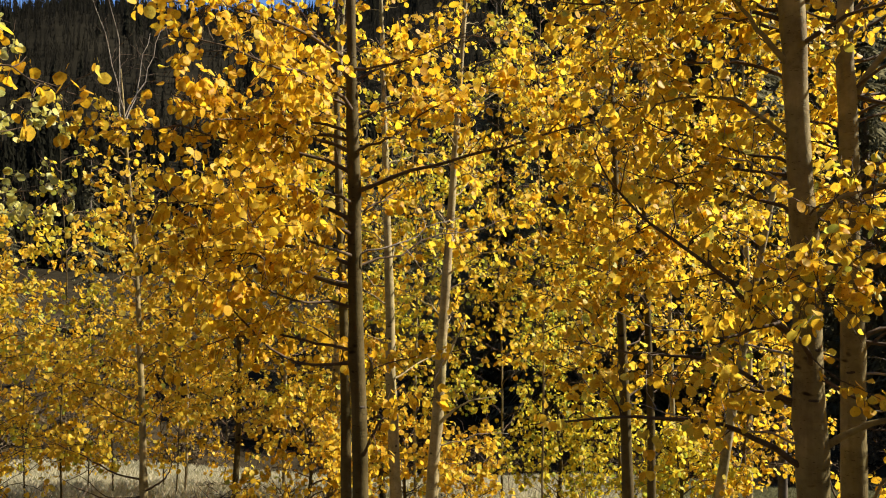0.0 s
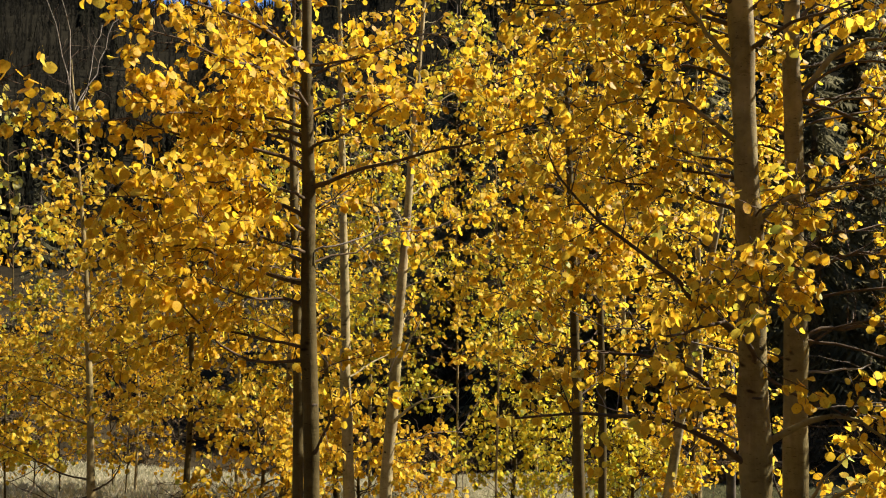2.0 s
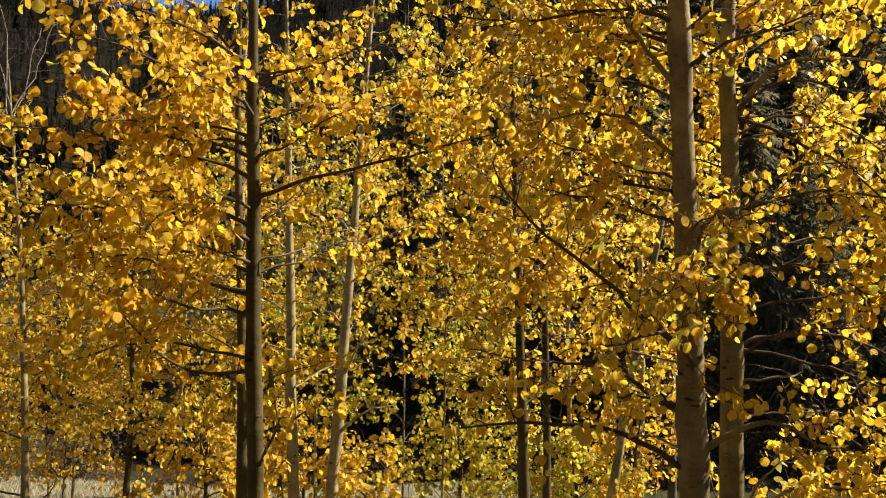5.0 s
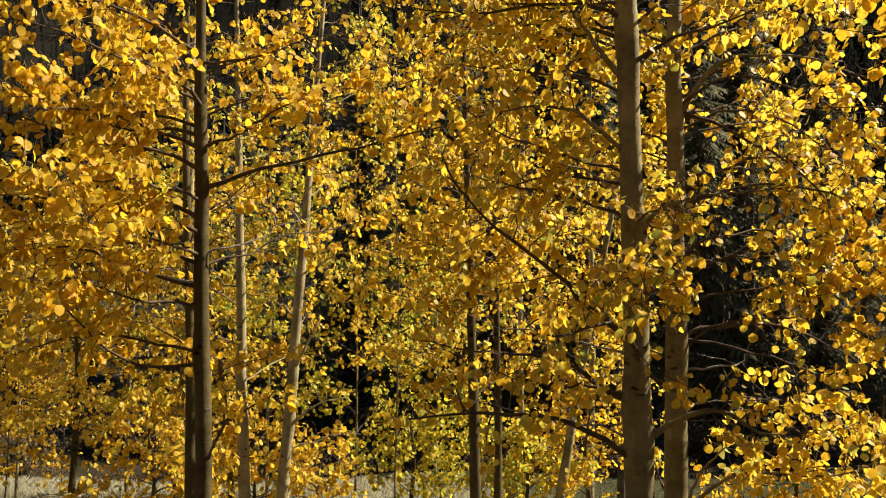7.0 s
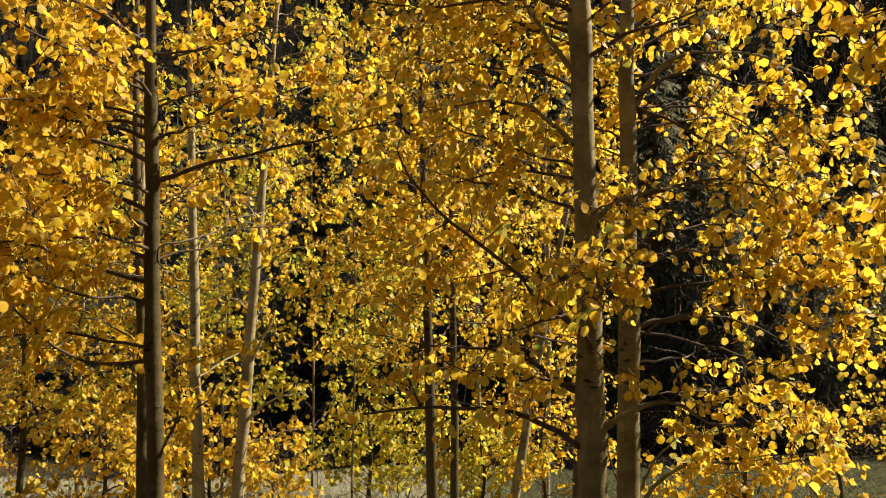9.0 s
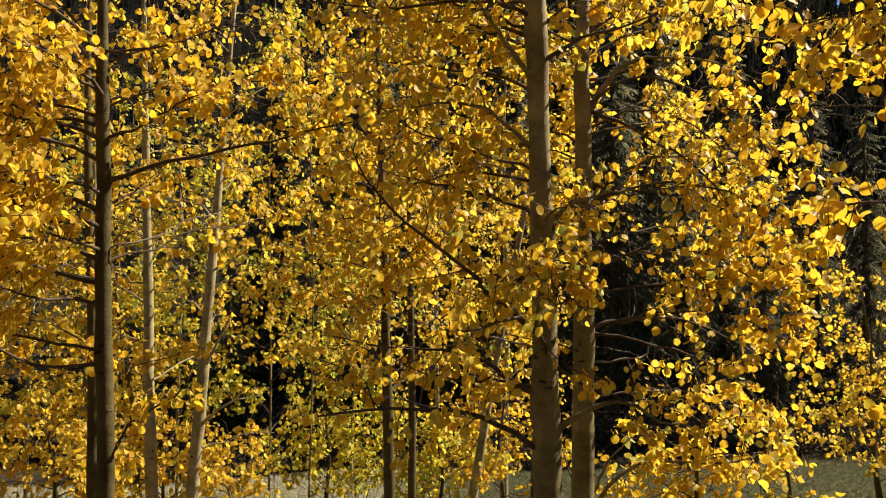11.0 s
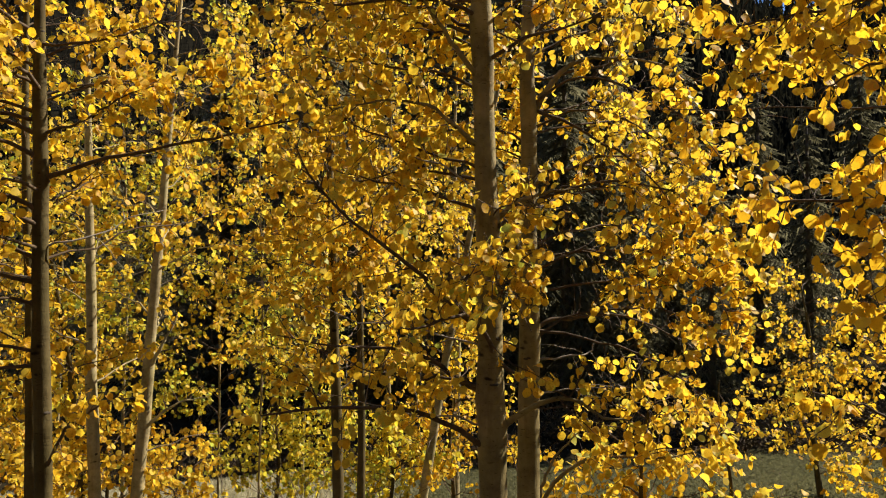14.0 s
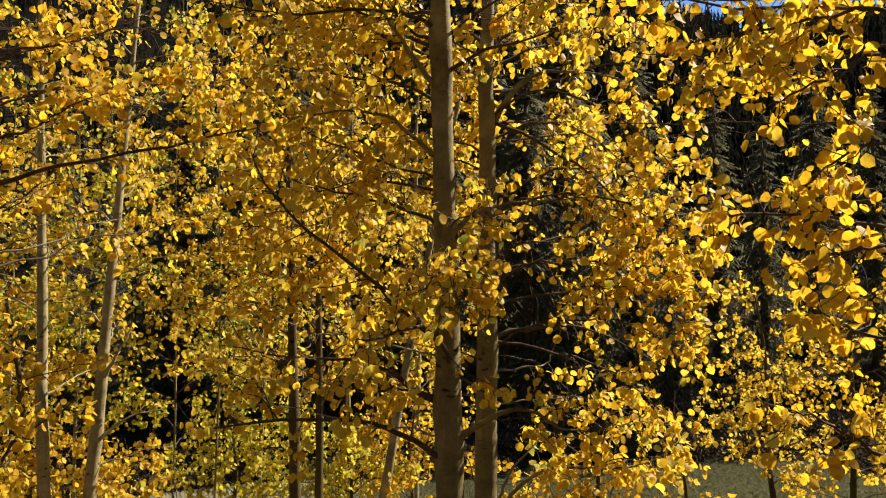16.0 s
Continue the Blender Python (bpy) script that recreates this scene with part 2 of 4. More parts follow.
def tube(pts, radii, sides=6):
    """Vertices and triangles of a tapered tube along a line of points, closed at its tip."""
    pts = np.asarray(pts, float)
    radii = np.asarray(radii, float)
    d = np.gradient(pts, axis=0)
    d /= np.linalg.norm(d, axis=1)[:, None] + 1e-9
    ref = np.array([0.0, 1.0, 0.0]) if abs(d[0][1]) < 0.8 else np.array([1.0, 0.0, 0.0])
    u = np.cross(d, ref)
    u /= np.linalg.norm(u, axis=1)[:, None] + 1e-9
    v = np.cross(d, u)
    a = np.arange(sides) * 2 * np.pi / sides
    ring = pts[:, None] + radii[:, None, None] * (np.cos(a)[None, :, None] * u[:, None] + np.sin(a)[None, :, None] * v[:, None])
    n = len(pts)
    verts = np.vstack([ring.reshape(-1, 3), pts[-1:] + d[-1:] * radii[-1]])
    i = np.arange(n - 1)[:, None] * sides
    j = np.arange(sides)[None, :]
    k = (j + 1) % sides
    A, B, C, D = i + j, i + k, i + sides + k, i + sides + j
    tris = np.vstack([np.stack([A, B, C], -1).reshape(-1, 3), np.stack([A, C, D], -1).reshape(-1, 3)])
    last = (n - 1) * sides
    cap = np.stack([last + j[0], last + k[0], np.full(sides, n * sides)], -1)
    return verts, np.vstack([tris, cap])


def joined(pieces):
    vs, ts, base = [], [], 0
    for v, t in pieces:
        vs.append(v)
        ts.append(np.asarray(t) + base)
        base += len(v)
    return np.vstack(vs), np.vstack(ts)


# ---- leaves ----
def leaf_shape(curl, fold, lobes=10):
    """A round aspen leaf with a short tip and a thin stalk; base at the origin, blade along +y, length 1."""
    rim = []
    for i in range(lobes):
        a = 2 * math.pi * i / lobes
        x, y = 0.53 * math.sin(a), 0.5 - 0.5 * math.cos(a)
        if i == lobes // 2:
            y += 0.07
        elif i in (1, lobes - 1):
            y -= 0.05
        x *= 1.0 + 0.05 * math.sin(3.7 * i)
        rim.append((x, y, fold * abs(x) + curl * (y - 0.4) ** 2))
    verts = rim + [(0.0, 0.45, -0.02), (-0.018, -0.75, 0.10), (0.018, -0.75, 0.10)]
    tris = [(i, (i + 1) % lobes, lobes) for i in range(lobes)] + [(0, lobes + 1, lobes + 2)]
    return np.array(verts), np.array(tris)


SHAPES = [leaf_shape(-0.25, 0.14), leaf_shape(0.22, -0.10), leaf_shape(-0.45, 0.28), leaf_shape(0.1, 0.05)]
LEAF_MESH = {}


def leaf_mesh(mat, k):
    if (mat.name, k) not in LEAF_MESH:
        me = triangles("leaf", *SHAPES[k], smooth=True)
        me.materials.append(mat)
        LEAF_MESH[mat.name, k] = me
    return LEAF_MESH[mat.name, k]


def leaf_places(nodes, ways, rng, size):
    """Where leaves hang from the points of twigs: a matrix each, with the twig's way as a hint."""
    n = len(nodes)
    sz = size * rng.uniform(0.6, 1.25, n)
    rnd = rng.normal(size=(n, 3))
    stalk = ways * 0.5 + rnd * 0.55 + np.array([0, 0, -0.25])
    stalk /= np.linalg.norm(stalk, axis=1)[:, None]
    blade = stalk * 0.55 + rng.normal(size=(n, 3)) * 0.40 + np.array([0, 0, -0.62])
    blade /= np.linalg.norm(blade, axis=1)[:, None]
    nrm = np.cross(blade, rng.normal(size=(n, 3)))
    nrm /= np.linalg.norm(nrm, axis=1)[:, None] + 1e-9
    side = np.cross(blade, nrm)
    base = nodes + stalk * (0.75 * sz)[:, None]
    return base, np.stack([side, blade, nrm], -1) * sz[:, None, None]


def hang_leaves(tree, origin, nodes, ways, rng, mat, size, singles):
    """The leaves of a tree: those nearest to the open side as objects, the rest joined."""
    base, rot = leaf_places(nodes, ways, rng, size)
    order = np.argsort(base[:, 0] ** 2 + base[:, 1] ** 2)
    shape = rng.integers(0, len(SHAPES), len(base))
    for i in order[:singles]:
        ob = new("leaf", leaf_mesh(mat, int(shape[i])))
        ob.parent = tree
        m = Matrix([[*rot[i][r], base[i][r] - origin[r]] for r in range(3)] + [[0, 0, 0, 1]])
        ob.matrix_basis = m
    rest = order[singles:]
    pieces_v, pieces_t, count = [], [], 0
    for k, (sv, st) in enumerate(SHAPES):
        idx = rest[shape[rest] == k]
        if len(idx) == 0:
            continue
        v = np.einsum("nij,kj->nki", rot[idx], sv) + (base[idx] - origin)[:, None]
        t = st[None] + (np.arange(len(idx)) * len(sv))[:, None, None] + count
        count += len(idx) * len(sv)
        pieces_v.append(v.reshape(-1, 3))
        pieces_t.append(t.reshape(-1, 3))
    if pieces_v:
        part("foliage", np.vstack(pieces_v), np.vstack(pieces_t), mat, tree, smooth=True, kind="stuff")


# ---- branches ----
def heading(a, e):
    a, e = math.radians(a), math.radians(e)
    return np.array([math.sin(a) * math.cos(e), math.cos(a) * math.cos(e), math.sin(e)])


def branch_line(start, compass, length, rise, end_rise, rng, steps=9, wobble=7.0):
    """A limb that leaves at `rise` degrees over the level and ends at `end_rise`."""
    pts, p, a = [np.array(start, float)], np.array(start, float), compass
    wave, phase = rng.uniform(6, 15), rng.uniform(0, 6.28)
    for i in range(steps):
        f = (i + 0.5) / steps
        a += rng.normal() * wobble
        e = rise + (end_rise - rise) * min(1.0, f * 1.5) + rng.normal() * wobble * 0.7 + wave * f * math.sin(f * 8 + phase)
        p = p + heading(a, e) * length / steps
        pts.append(p.copy())
    return np.array(pts)


def along(pts, f):
    x = f * (len(pts) - 1)
    i = min(int(x), len(pts) - 2)
    w = pts[i + 1] - pts[i]
    return pts[i] + w * (x - i), w / (np.linalg.norm(w) + 1e-9)


def flowing(points, steps):
    """A smooth line through a few points."""
    p = np.asarray(points, float)
    p = np.vstack([2 * p[0] - p[1], p, 2 * p[-1] - p[-2]])
    out = []
    for x in np.linspace(0, len(p) - 3, steps):
        i = min(int(x), len(p) - 4)
        u = x - i
        a, b, c, d = p[i:i + 4]
        out.append(0.5 * (2 * b + (c - a) * u + (2 * a - 5 * b + 4 * c - d) * u * u + (3 * b - a - 3 * c + d) * u ** 3))
    return np.array(out)


def leafy_branch(pts, radius, rng, twigs, twig_len, spacing, bare=0.2):
    """A limb along a line with its twigs: the mesh pieces, and the points from which leaves hang with the twig's way there."""
    f = np.linspace(0, 1, len(pts))
    girth = radius * (1 - 0.9 * f ** 0.8) + 0.0012
    girth[0] *= 1.25
    pieces = [tube(pts, girth, 8)]
    nodes, ways = [], []
    leafless, twigs = twigs < 0, int(round(abs(twigs) * 1.25))
    for k in range(twigs):
        f = bare + (1 - bare) * (k + rng.uniform(0, 1)) / max(twigs, 1)
        p, w = along(pts, min(f, 0.999))
        side = np.cross(w, rng.normal(size=3))
        side /= np.linalg.norm(side) + 1e-9
        d = w * rng.uniform(0.2, 0.9) + side + np.array([0, 0, 0.12])
        d /= np.linalg.norm(d)
        L = twig_len * rng.uniform(0.45, 1.25) * (1.15 - 0.5 * f)
        line, q, dd = [p], p, d
        for s in range(4):
            dd = dd + rng.normal(size=3) * 0.22 + np.array([0, 0, 0.03])
            dd /= np.linalg.norm(dd)
            q = q + dd * L / 4
            line.append(q)
        line = np.array(line)
        r = max(0.0021, radius * 0.25)
        pieces.append(tube(line, np.linspace(r, 0.0011, 5), 4))
        if leafless or rng.random() < 0.2:
            continue
        spurs = max(2, int(L / (3.4 * spacing)))
        for j in range(spurs):
            g = 0.15 + 0.85 * (j + rng.uniform(0.2, 1.0)) / spurs
            pp, ww = along(line, min(g, 0.999))
            for _ in range(int(rng.integers(3, 7))):
                nodes.append(pp + rng.normal(size=3) * 0.010)
                ways.append(ww)
    return pieces, nodes, ways


def trunk_line(x, y, z0, height, lean_x, lean_y, rng, sway=0.02, steps=56):
    h = np.linspace(0, 1, steps)
    a, b = rng.uniform(0, 6.28, 2)
    px = x + lean_x * h * height + sway * (np.sin(h * 9 + a) - np.sin(a)) * (0.4 + h)
    py = y + lean_y * h * height + sway * (np.sin(h * 8 + b) - np.sin(b)) * (0.4 + h)
    return np.stack([px, py, z0 + h * height], -1)


def on_trunk(line, z):
    return np.array([np.interp(z, line[:, 2], line[:, k]) for k in range(3)])


STEMS = [(0.72, 3.21), (0.948, 3.458), (-1.18, 3.73), (-1.27, 6.15), (-1.65, 6.09), (0.10, 5.2)]   # stems whose sunward flank is kept clear of leaves


def beside_stems(nodes, rng):
    """Which leaf points stay: most of those between the main stems and the sun are dropped, so the bark is lit."""
    keep = np.ones(len(nodes), bool)
    luck = rng.random(len(nodes))
    for k, (sx, sy) in enumerate(STEMS):
        rx, ry = nodes[:, 0] - sx, nodes[:, 1] - sy
        ahead = rx * TO_SUN.x + ry * TO_SUN.y
        ahead = ahead / (TO_SUN.x ** 2 + TO_SUN.y ** 2) ** 0.5
        off = abs(rx * TO_SUN.y - ry * TO_SUN.x) / (TO_SUN.x ** 2 + TO_SUN.y ** 2) ** 0.5
        z = nodes[:, 2] - ahead * math.tan(se)
        keep &= ~((off < 0.12) & (ahead > 0.03) & (ahead < (2.6 if k < 3 else 5.0)) & (z > 0.7) & (z < 3.5) & (luck < (0.75, 0.4, 0.88, 0.88, 0.88, 0.88)[k]))
    return keep


def aspen(x, y, height, r0, label, seed, lean=(0.0, 0.0), limbs=(), arms=(), stem=(), crown=None, leaf=LEAF_YELLOW, leaf_size=0.037, singles=0,
          bark=BARK, group="aspens", sides=14, twig_mat=TWIG, twig_len=0.24, spacing=0.022, sway=0.02, open_below=-9.0, near=False, bare=0.2, limb_mat=LIMB):
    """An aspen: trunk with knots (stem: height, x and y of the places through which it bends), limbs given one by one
    as (height, compass, length, rise, end rise, radius, twigs), arms as (height, bends away from the trunk, radius,
    twigs), and a crown of further limbs (from, to, reach, number, twigs each). Below open_below no crown limb grows to
    the near side, and low crown limbs towards the sun are left out to let light reach the trunks."""
    rng = np.random.default_rng(seed)
    z0 = ground_z(x, y) - 0.04
    origin = np.array([x, y, z0 + 0.04])
    tree = thing("aspen_tree", origin, label, "tree", group)
    line = trunk_line(x, y, z0, height, lean[0], lean[1], rng, sway)
    if stem:
        zs = line[:, 2]
        bent = flowing([(q[1], q[2], q[0]) for q in stem], 40)
        top, foot = (bent[-1] - bent[-12]) / 12, (bent[12] - bent[0]) / 12
        bent = np.vstack([bent[0] - foot * 30, bent, bent[-1] + top * 60])
        for k in (0, 1):
            line[:, k] = np.interp(zs, bent[:, 2], bent[:, k])
    h = np.linspace(0, 1, len(line))
    rad = r0 * (1 - 0.86 * h ** 1.15) + 0.02 * r0 * np.sin(h * 60 + seed)
    rad[0] *= 1.35
    v, t = tube(line - origin, rad, sides)
    body = len(line) * sides
    collars = [(q[0], q[1], q[5]) for q in limbs] + [(q[0], math.degrees(math.atan2(q[1][0][0], q[1][0][1])), q[2]) for q in arms]
    for k in range(body):
        c = line[k // sides] - origin
        p = Vector(v[k])
        q = noise.noise(Vector((p.x * 9 + seed, p.y * 9, p.z * 2.2))) * 0.11 + noise.noise(Vector((p.x * 30, p.y * 30 + seed, p.z * 7))) * 0.035
        for z, a, r in collars:
            lift = (v[k][2] + origin[2] - z) / 0.09
            if abs(lift) < 2 and r > 0.007:
                w = v[k] - c
                q += 0.16 * math.exp(-lift * lift) * max(0.0, float(np.dot(w, heading(a, 0))) / (np.linalg.norm(w) + 1e-9)) ** 3
        v[k] = c + (v[k] - c) * (1 + q)
    part("trunk", v, t, bark, tree, smooth=True)
    todo = [(q[0], q[3], q[2], flowing([(0, 0, 0), *q[1]], 15) + rng.normal(size=(15, 3)) * 0.004, q[4] if len(q) > 4 else limb_mat) for q in arms]
    grown = list(limbs)
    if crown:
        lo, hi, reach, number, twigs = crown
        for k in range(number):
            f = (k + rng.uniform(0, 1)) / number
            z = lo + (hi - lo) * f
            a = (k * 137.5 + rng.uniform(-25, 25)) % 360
            # low limbs on the sunward side are left out so sun reaches the trunks
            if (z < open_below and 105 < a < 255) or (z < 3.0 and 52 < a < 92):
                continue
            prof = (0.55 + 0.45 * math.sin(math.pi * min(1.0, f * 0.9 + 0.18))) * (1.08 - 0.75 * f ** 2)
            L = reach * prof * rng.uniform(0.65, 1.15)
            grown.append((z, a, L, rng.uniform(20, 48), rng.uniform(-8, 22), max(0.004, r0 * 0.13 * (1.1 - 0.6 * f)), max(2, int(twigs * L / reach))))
    for z, a, L, rise, end, r, twigs in grown:
        todo.append((z, twigs, r, branch_line((0, 0, 0), a, L, rise, end, rng, wobble=13.0), limb_mat))
    nodes, ways, sprays = [], [], []
    for z, twigs, r, way, limb_look in todo:
        z = min(z, z0 + height - 0.05)
        ps, ns, ws = leafy_branch(on_trunk(line, z) - origin + way, r, rng, twigs, twig_len, spacing, bare=bare)
        limb = part("branch", *ps[0], DEAD if twigs < 0 else limb_look, tree, smooth=True, label="bare grey dead branch" if twigs < 0 else "")
        if near:
            for v, t in ps[1:]:
                part("twig", v, t, DEAD if twigs < 0 else twig_mat, limb, smooth=True)
        else:
            sprays += ps[1:]
        nodes += ns
        ways += ws
    if sprays:
        part("twig_spray", *joined(sprays), twig_mat, tree, smooth=True, kind="stuff")
    for k in range(int(5 + 30 * r0) if r0 > 0.03 else 0):
        z = z0 + rng.uniform(0.1, 0.6) * height
        a = rng.uniform(90, 270)
        c = on_trunk(line, z) - origin
        rr = np.interp(z, line[:, 2], rad)
        n = heading(a, 0)
        e = np.array([n[1], -n[0], 0])
        w, hh = rr * rng.uniform(0.22, 0.4), rr * rng.uniform(0.12, 0.25)
        ring = [c + n * rr * 0.95 + e * w * math.cos(q) + np.array([0, 0, hh * math.sin(q)]) for q in np.linspace(0, 2 * math.pi, 9)[:-1]]
        part("knot", np.array(ring + [c + n * rr * 1.07]), [(i, (i + 1) % 8, 8) for i in range(8)], KNOT, tree, smooth=True)
    if nodes:
        spots, ways = np.array(nodes) + origin, np.array(ways)
        keep = beside_stems(spots, rng)
        hang_leaves(tree, origin, spots[keep], ways[keep], rng, leaf, leaf_size, singles)
    return tree


def polar(az, d):
    """Plan position from compass degrees to the right of straight ahead and metres from the middle."""
    return d * math.sin(math.radians(az)), d * math.cos(math.radians(az))


# ---- ground: one sheet, a meadow that falls away to a dark bank, then wooded hills ----
def ridge_angle(az):
    """How high the skyline stands over the level, in degrees, by compass."""
    dip = 2.05 * math.exp(-((az + 29) / 12) ** 2) + 0.9 * math.exp(-((az + 36) / 6) ** 2) - 0.6 * math.exp(-((az - 31) / 5) ** 2)
    return 15.0 + dip + 1.7 * math.exp(-((az + 13) / 6) ** 2) + 4.3 * math.exp(-((az - 2) / 20) ** 2) + 1.2 * math.sin(math.radians(az * 3.0 + 40)) * math.exp(-(az / 70) ** 2)


def ground_z(x, y):
    d = math.hypot(x, y)
    az = math.degrees(math.atan2(x, y))
    front = min(1.0, max(0.0, (125 - abs(az)) / 55))
    front = front * front * (3 - 2 * front)
    z = 0.07 * math.sin(x * 0.7 + 1.3) * math.sin(y * 0.6) * min(1, d / 6)
    slope = 0.20 - 0.08 * min(1.0, ((az + 5) / 33) ** 2)
    if d > 6.5:
        z -= front * slope * (min(d, 15.0) - 6.5)
    if d > 15:
        z += front * 0.16 * (min(d, 40) - 15)
    if d > 40:
        top = 300.0 * math.tan(math.radians(ridge_angle(az)))
        f = min(1.0, (d - 40) / 260)
        z += front * (top - 2.0) * (f * (1.3 - 0.3 * f))
    if d > 300:
        z -= front * (min(d, 900) - 300) * 0.12
    # unseen slope behind the camera, added to block sky light from there
    if d > 3:
        z += (1 - front) * (0.75 * (min(d, 40) - 3) + 0.1 * (min(max(d, 40), 400) - 40))
    return z


def build_ground():
    rings = [0.0]
    while rings[-1] < 3500:
        rings.append(rings[-1] + max(0.5, rings[-1] * 0.06))
    n = 144
    verts = [(0.0, 0.0, ground_z(0, 0))]
    for r in rings[1:]:
        for k in range(n):
            x, y = polar(360.0 * k / n - 180, r)
            verts.append((x, y, ground_z(x, y)))
    tris = [(0, 1 + (k + 1) % n, 1 + k) for k in range(n)]
    for i in range(len(rings) - 2):
        a, b = 1 + i * n, 1 + (i + 1) * n
        for k in range(n):
            q = (k + 1) % n
            tris += [(a + k, a + q, b + q), (a + k, b + q, b + k)]
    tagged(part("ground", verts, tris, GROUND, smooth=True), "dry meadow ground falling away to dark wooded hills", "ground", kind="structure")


build_ground()


def grass(seed, number):
    rng = np.random.default_rng(seed)
    vs, ts = [], []
    for k in range(number):
        az, d = rng.uniform(-46, 46), 5.0 + 9.5 * rng.random() ** 0.7
        x, y = polar(az, d)
        z = ground_z(x, y)
        h, w = rng.uniform(0.05, 0.14) * (1.0 if x < 0.5 else 0.35), rng.uniform(0.0008, 0.0018) * (1 + d / 10)
        a = rng.uniform(0, math.pi)
        dx, dy, lx, ly = w * math.cos(a), w * math.sin(a), rng.normal() * 0.04, rng.normal() * 0.04
        b = len(vs)
        vs += [(x - dx, y - dy, z - 0.01), (x + dx, y + dy, z - 0.01), (x + lx * 0.4 + dx * 0.6, y + ly * 0.4 + dy * 0.6, z + h * 0.6), (x + lx, y + ly, z + h)]
        ts += [(b, b + 1, b + 2), (b, b + 2, b + 3)]
    tagged(part("grass", vs, ts, GRASS), "dry tan meadow grass with some green", "grass", kind="stuff")


grass(5, 150000)


# ---- conifers behind the meadow and on the hills ----
def conifer_pieces(height, reach, rng, whorls, per, blades, thick):
    """The boughs of a spruce: drooping axes with short needle-covered twigs on both sides."""
    vs, ts = [], []
    for k in range(whorls):
        f = (k + rng.uniform(0, 0.9)) / whorls
        z = height * (0.04 + 0.94 * f)
        L0 = reach * (1 - f) ** 0.85 + 0.02 * height
        for j in range(per):
            a = rng.uniform(0, 2 * math.pi)
            L = L0 * rng.uniform(0.55, 1.15)
            out, side = np.array([math.cos(a), math.sin(a), 0.0]), np.array([-math.sin(a), math.cos(a), 0.0])
            droop = rng.uniform(0.45, 1.0)
            g = (np.arange(blades) + rng.uniform(0, 1, blades)) / blades
            hand = np.where(np.arange(blades) % 2, 1.0, -1.0)
            base = out * (L * g)[:, None] + np.array([0, 0, 1.0]) * (z - droop * L * g + 0.35 * droop * L * g ** 2)[:, None]
            twig = (0.12 + 0.30 * (1 - g)) * L * rng.uniform(0.6, 1.3, blades)
            way = out * 0.55 + side * (hand * rng.uniform(0.5, 1.1, blades))[:, None] + np.array([0, 0, 1.0]) * rng.uniform(-1.1, 0.0, blades)[:, None]
            w = thick * height
            b = len(vs)
            tip = base + way * twig[:, None]
            for m in range(blades):
                vs += [base[m] - out * w, base[m] + out * w, tip[m]]
                ts.append((b + 3 * m, b + 3 * m + 1, b + 3 * m + 2))
    return np.array(vs), np.array(ts)


def conifer(x, y, height, reach, seed):
    rng = np.random.default_rng(seed)
    z = ground_z(x, y)
    tree = thing("conifer_tree", (x, y, z - 0.1), "dark green shaded spruce with drooping boughs behind the meadow", "tree", "spruces at the edge of the meadow")
    v, t = tube([(0, 0, 0), (0, 0, height * 0.5), (0, 0, height)], [0.016 * height, 0.009 * height, 0.01], 8)
    part("trunk", v, t, CONIFER_BARK, tree, smooth=True)
    v, t = conifer_pieces(height, reach, rng, int(height * 5.0), 9, 18, 0.0045)
    part("crown", v, t, NEEDLES, tree, kind="stuff")


# those past 50 degrees stand out of view, added to cast shade from the right
SPRUCES = [(-40, 22, 4.5), (-35, 25, 5), (-30, 21, 4), (-25, 24, 5), (-20, 20, 5.5), (-15, 23, 7), (-10.5, 18.5, 5), (-7.5, 21, 10), (-4, 18, 8.5), (-1, 22, 12),
           (2.5, 18.5, 9.5), (6, 21, 13), (9.5, 18.5, 10.5), (13, 22, 13.5), (16.3, 18, 9.5), (18.8, 23, 12), (21, 18.5, 7), (23.5, 22, 9.5), (26, 18, 6),
           (29, 22, 7.5), (32, 19, 6.5), (35, 23, 8), (38.5, 19.5, 7), (42, 23, 8), (46, 20, 5), (52, 18, 3.8), (50.5, 22, 5), (55, 21, 4.5), (59.5, 21, 4),
           (-17.5, 17.5, 4.5), (-13, 18, 5), (-12.6, 26, 7), (-16.8, 27, 7), (-9, 25, 7), (-22.6, 18.5, 4), (-27.5, 18.5, 3.5), (-33, 19, 3.5), (-5.6, 24, 7), (0.8, 26, 8)]
for i, (az, d, h) in enumerate(SPRUCES):
    conifer(*polar(az, d), h, h * 0.17, 300 + i)


def shrub(x, y, height, seed):
    rng = np.random.default_rng(seed)
    ob = thing("shrub", (x, y, ground_z(x, y) - 0.03), "low dark shrub with brown twigs under the spruces", "shrub", "shrubs on the bank")
    sticks, leaves = [], []
    for k in range(22):
        a, e, L = rng.uniform(0, 360), rng.uniform(25, 80), height * rng.uniform(0.6, 1.2)
        line = branch_line((0, 0, 0), a, L, e, e - 25, rng, steps=5, wobble=10.0)
        sticks.append(tube(line, np.linspace(0.012, 0.003, 6), 4))
        for j in range(55):
            p, w = along(line, rng.uniform(0.15, 0.999))
            q = p + rng.normal(size=3) * 0.08
            u, v = rng.normal(size=(2, 3)) * 0.017
            leaves.append((np.array([q - u, q + u, q + v, q - v * 0.6]), np.array([(0, 1, 2), (1, 0, 3)])))
    part("stem_spray", *joined(sticks), TWIG, ob, kind="stuff")
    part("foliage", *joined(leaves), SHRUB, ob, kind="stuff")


rng_bank = np.random.default_rng(9)
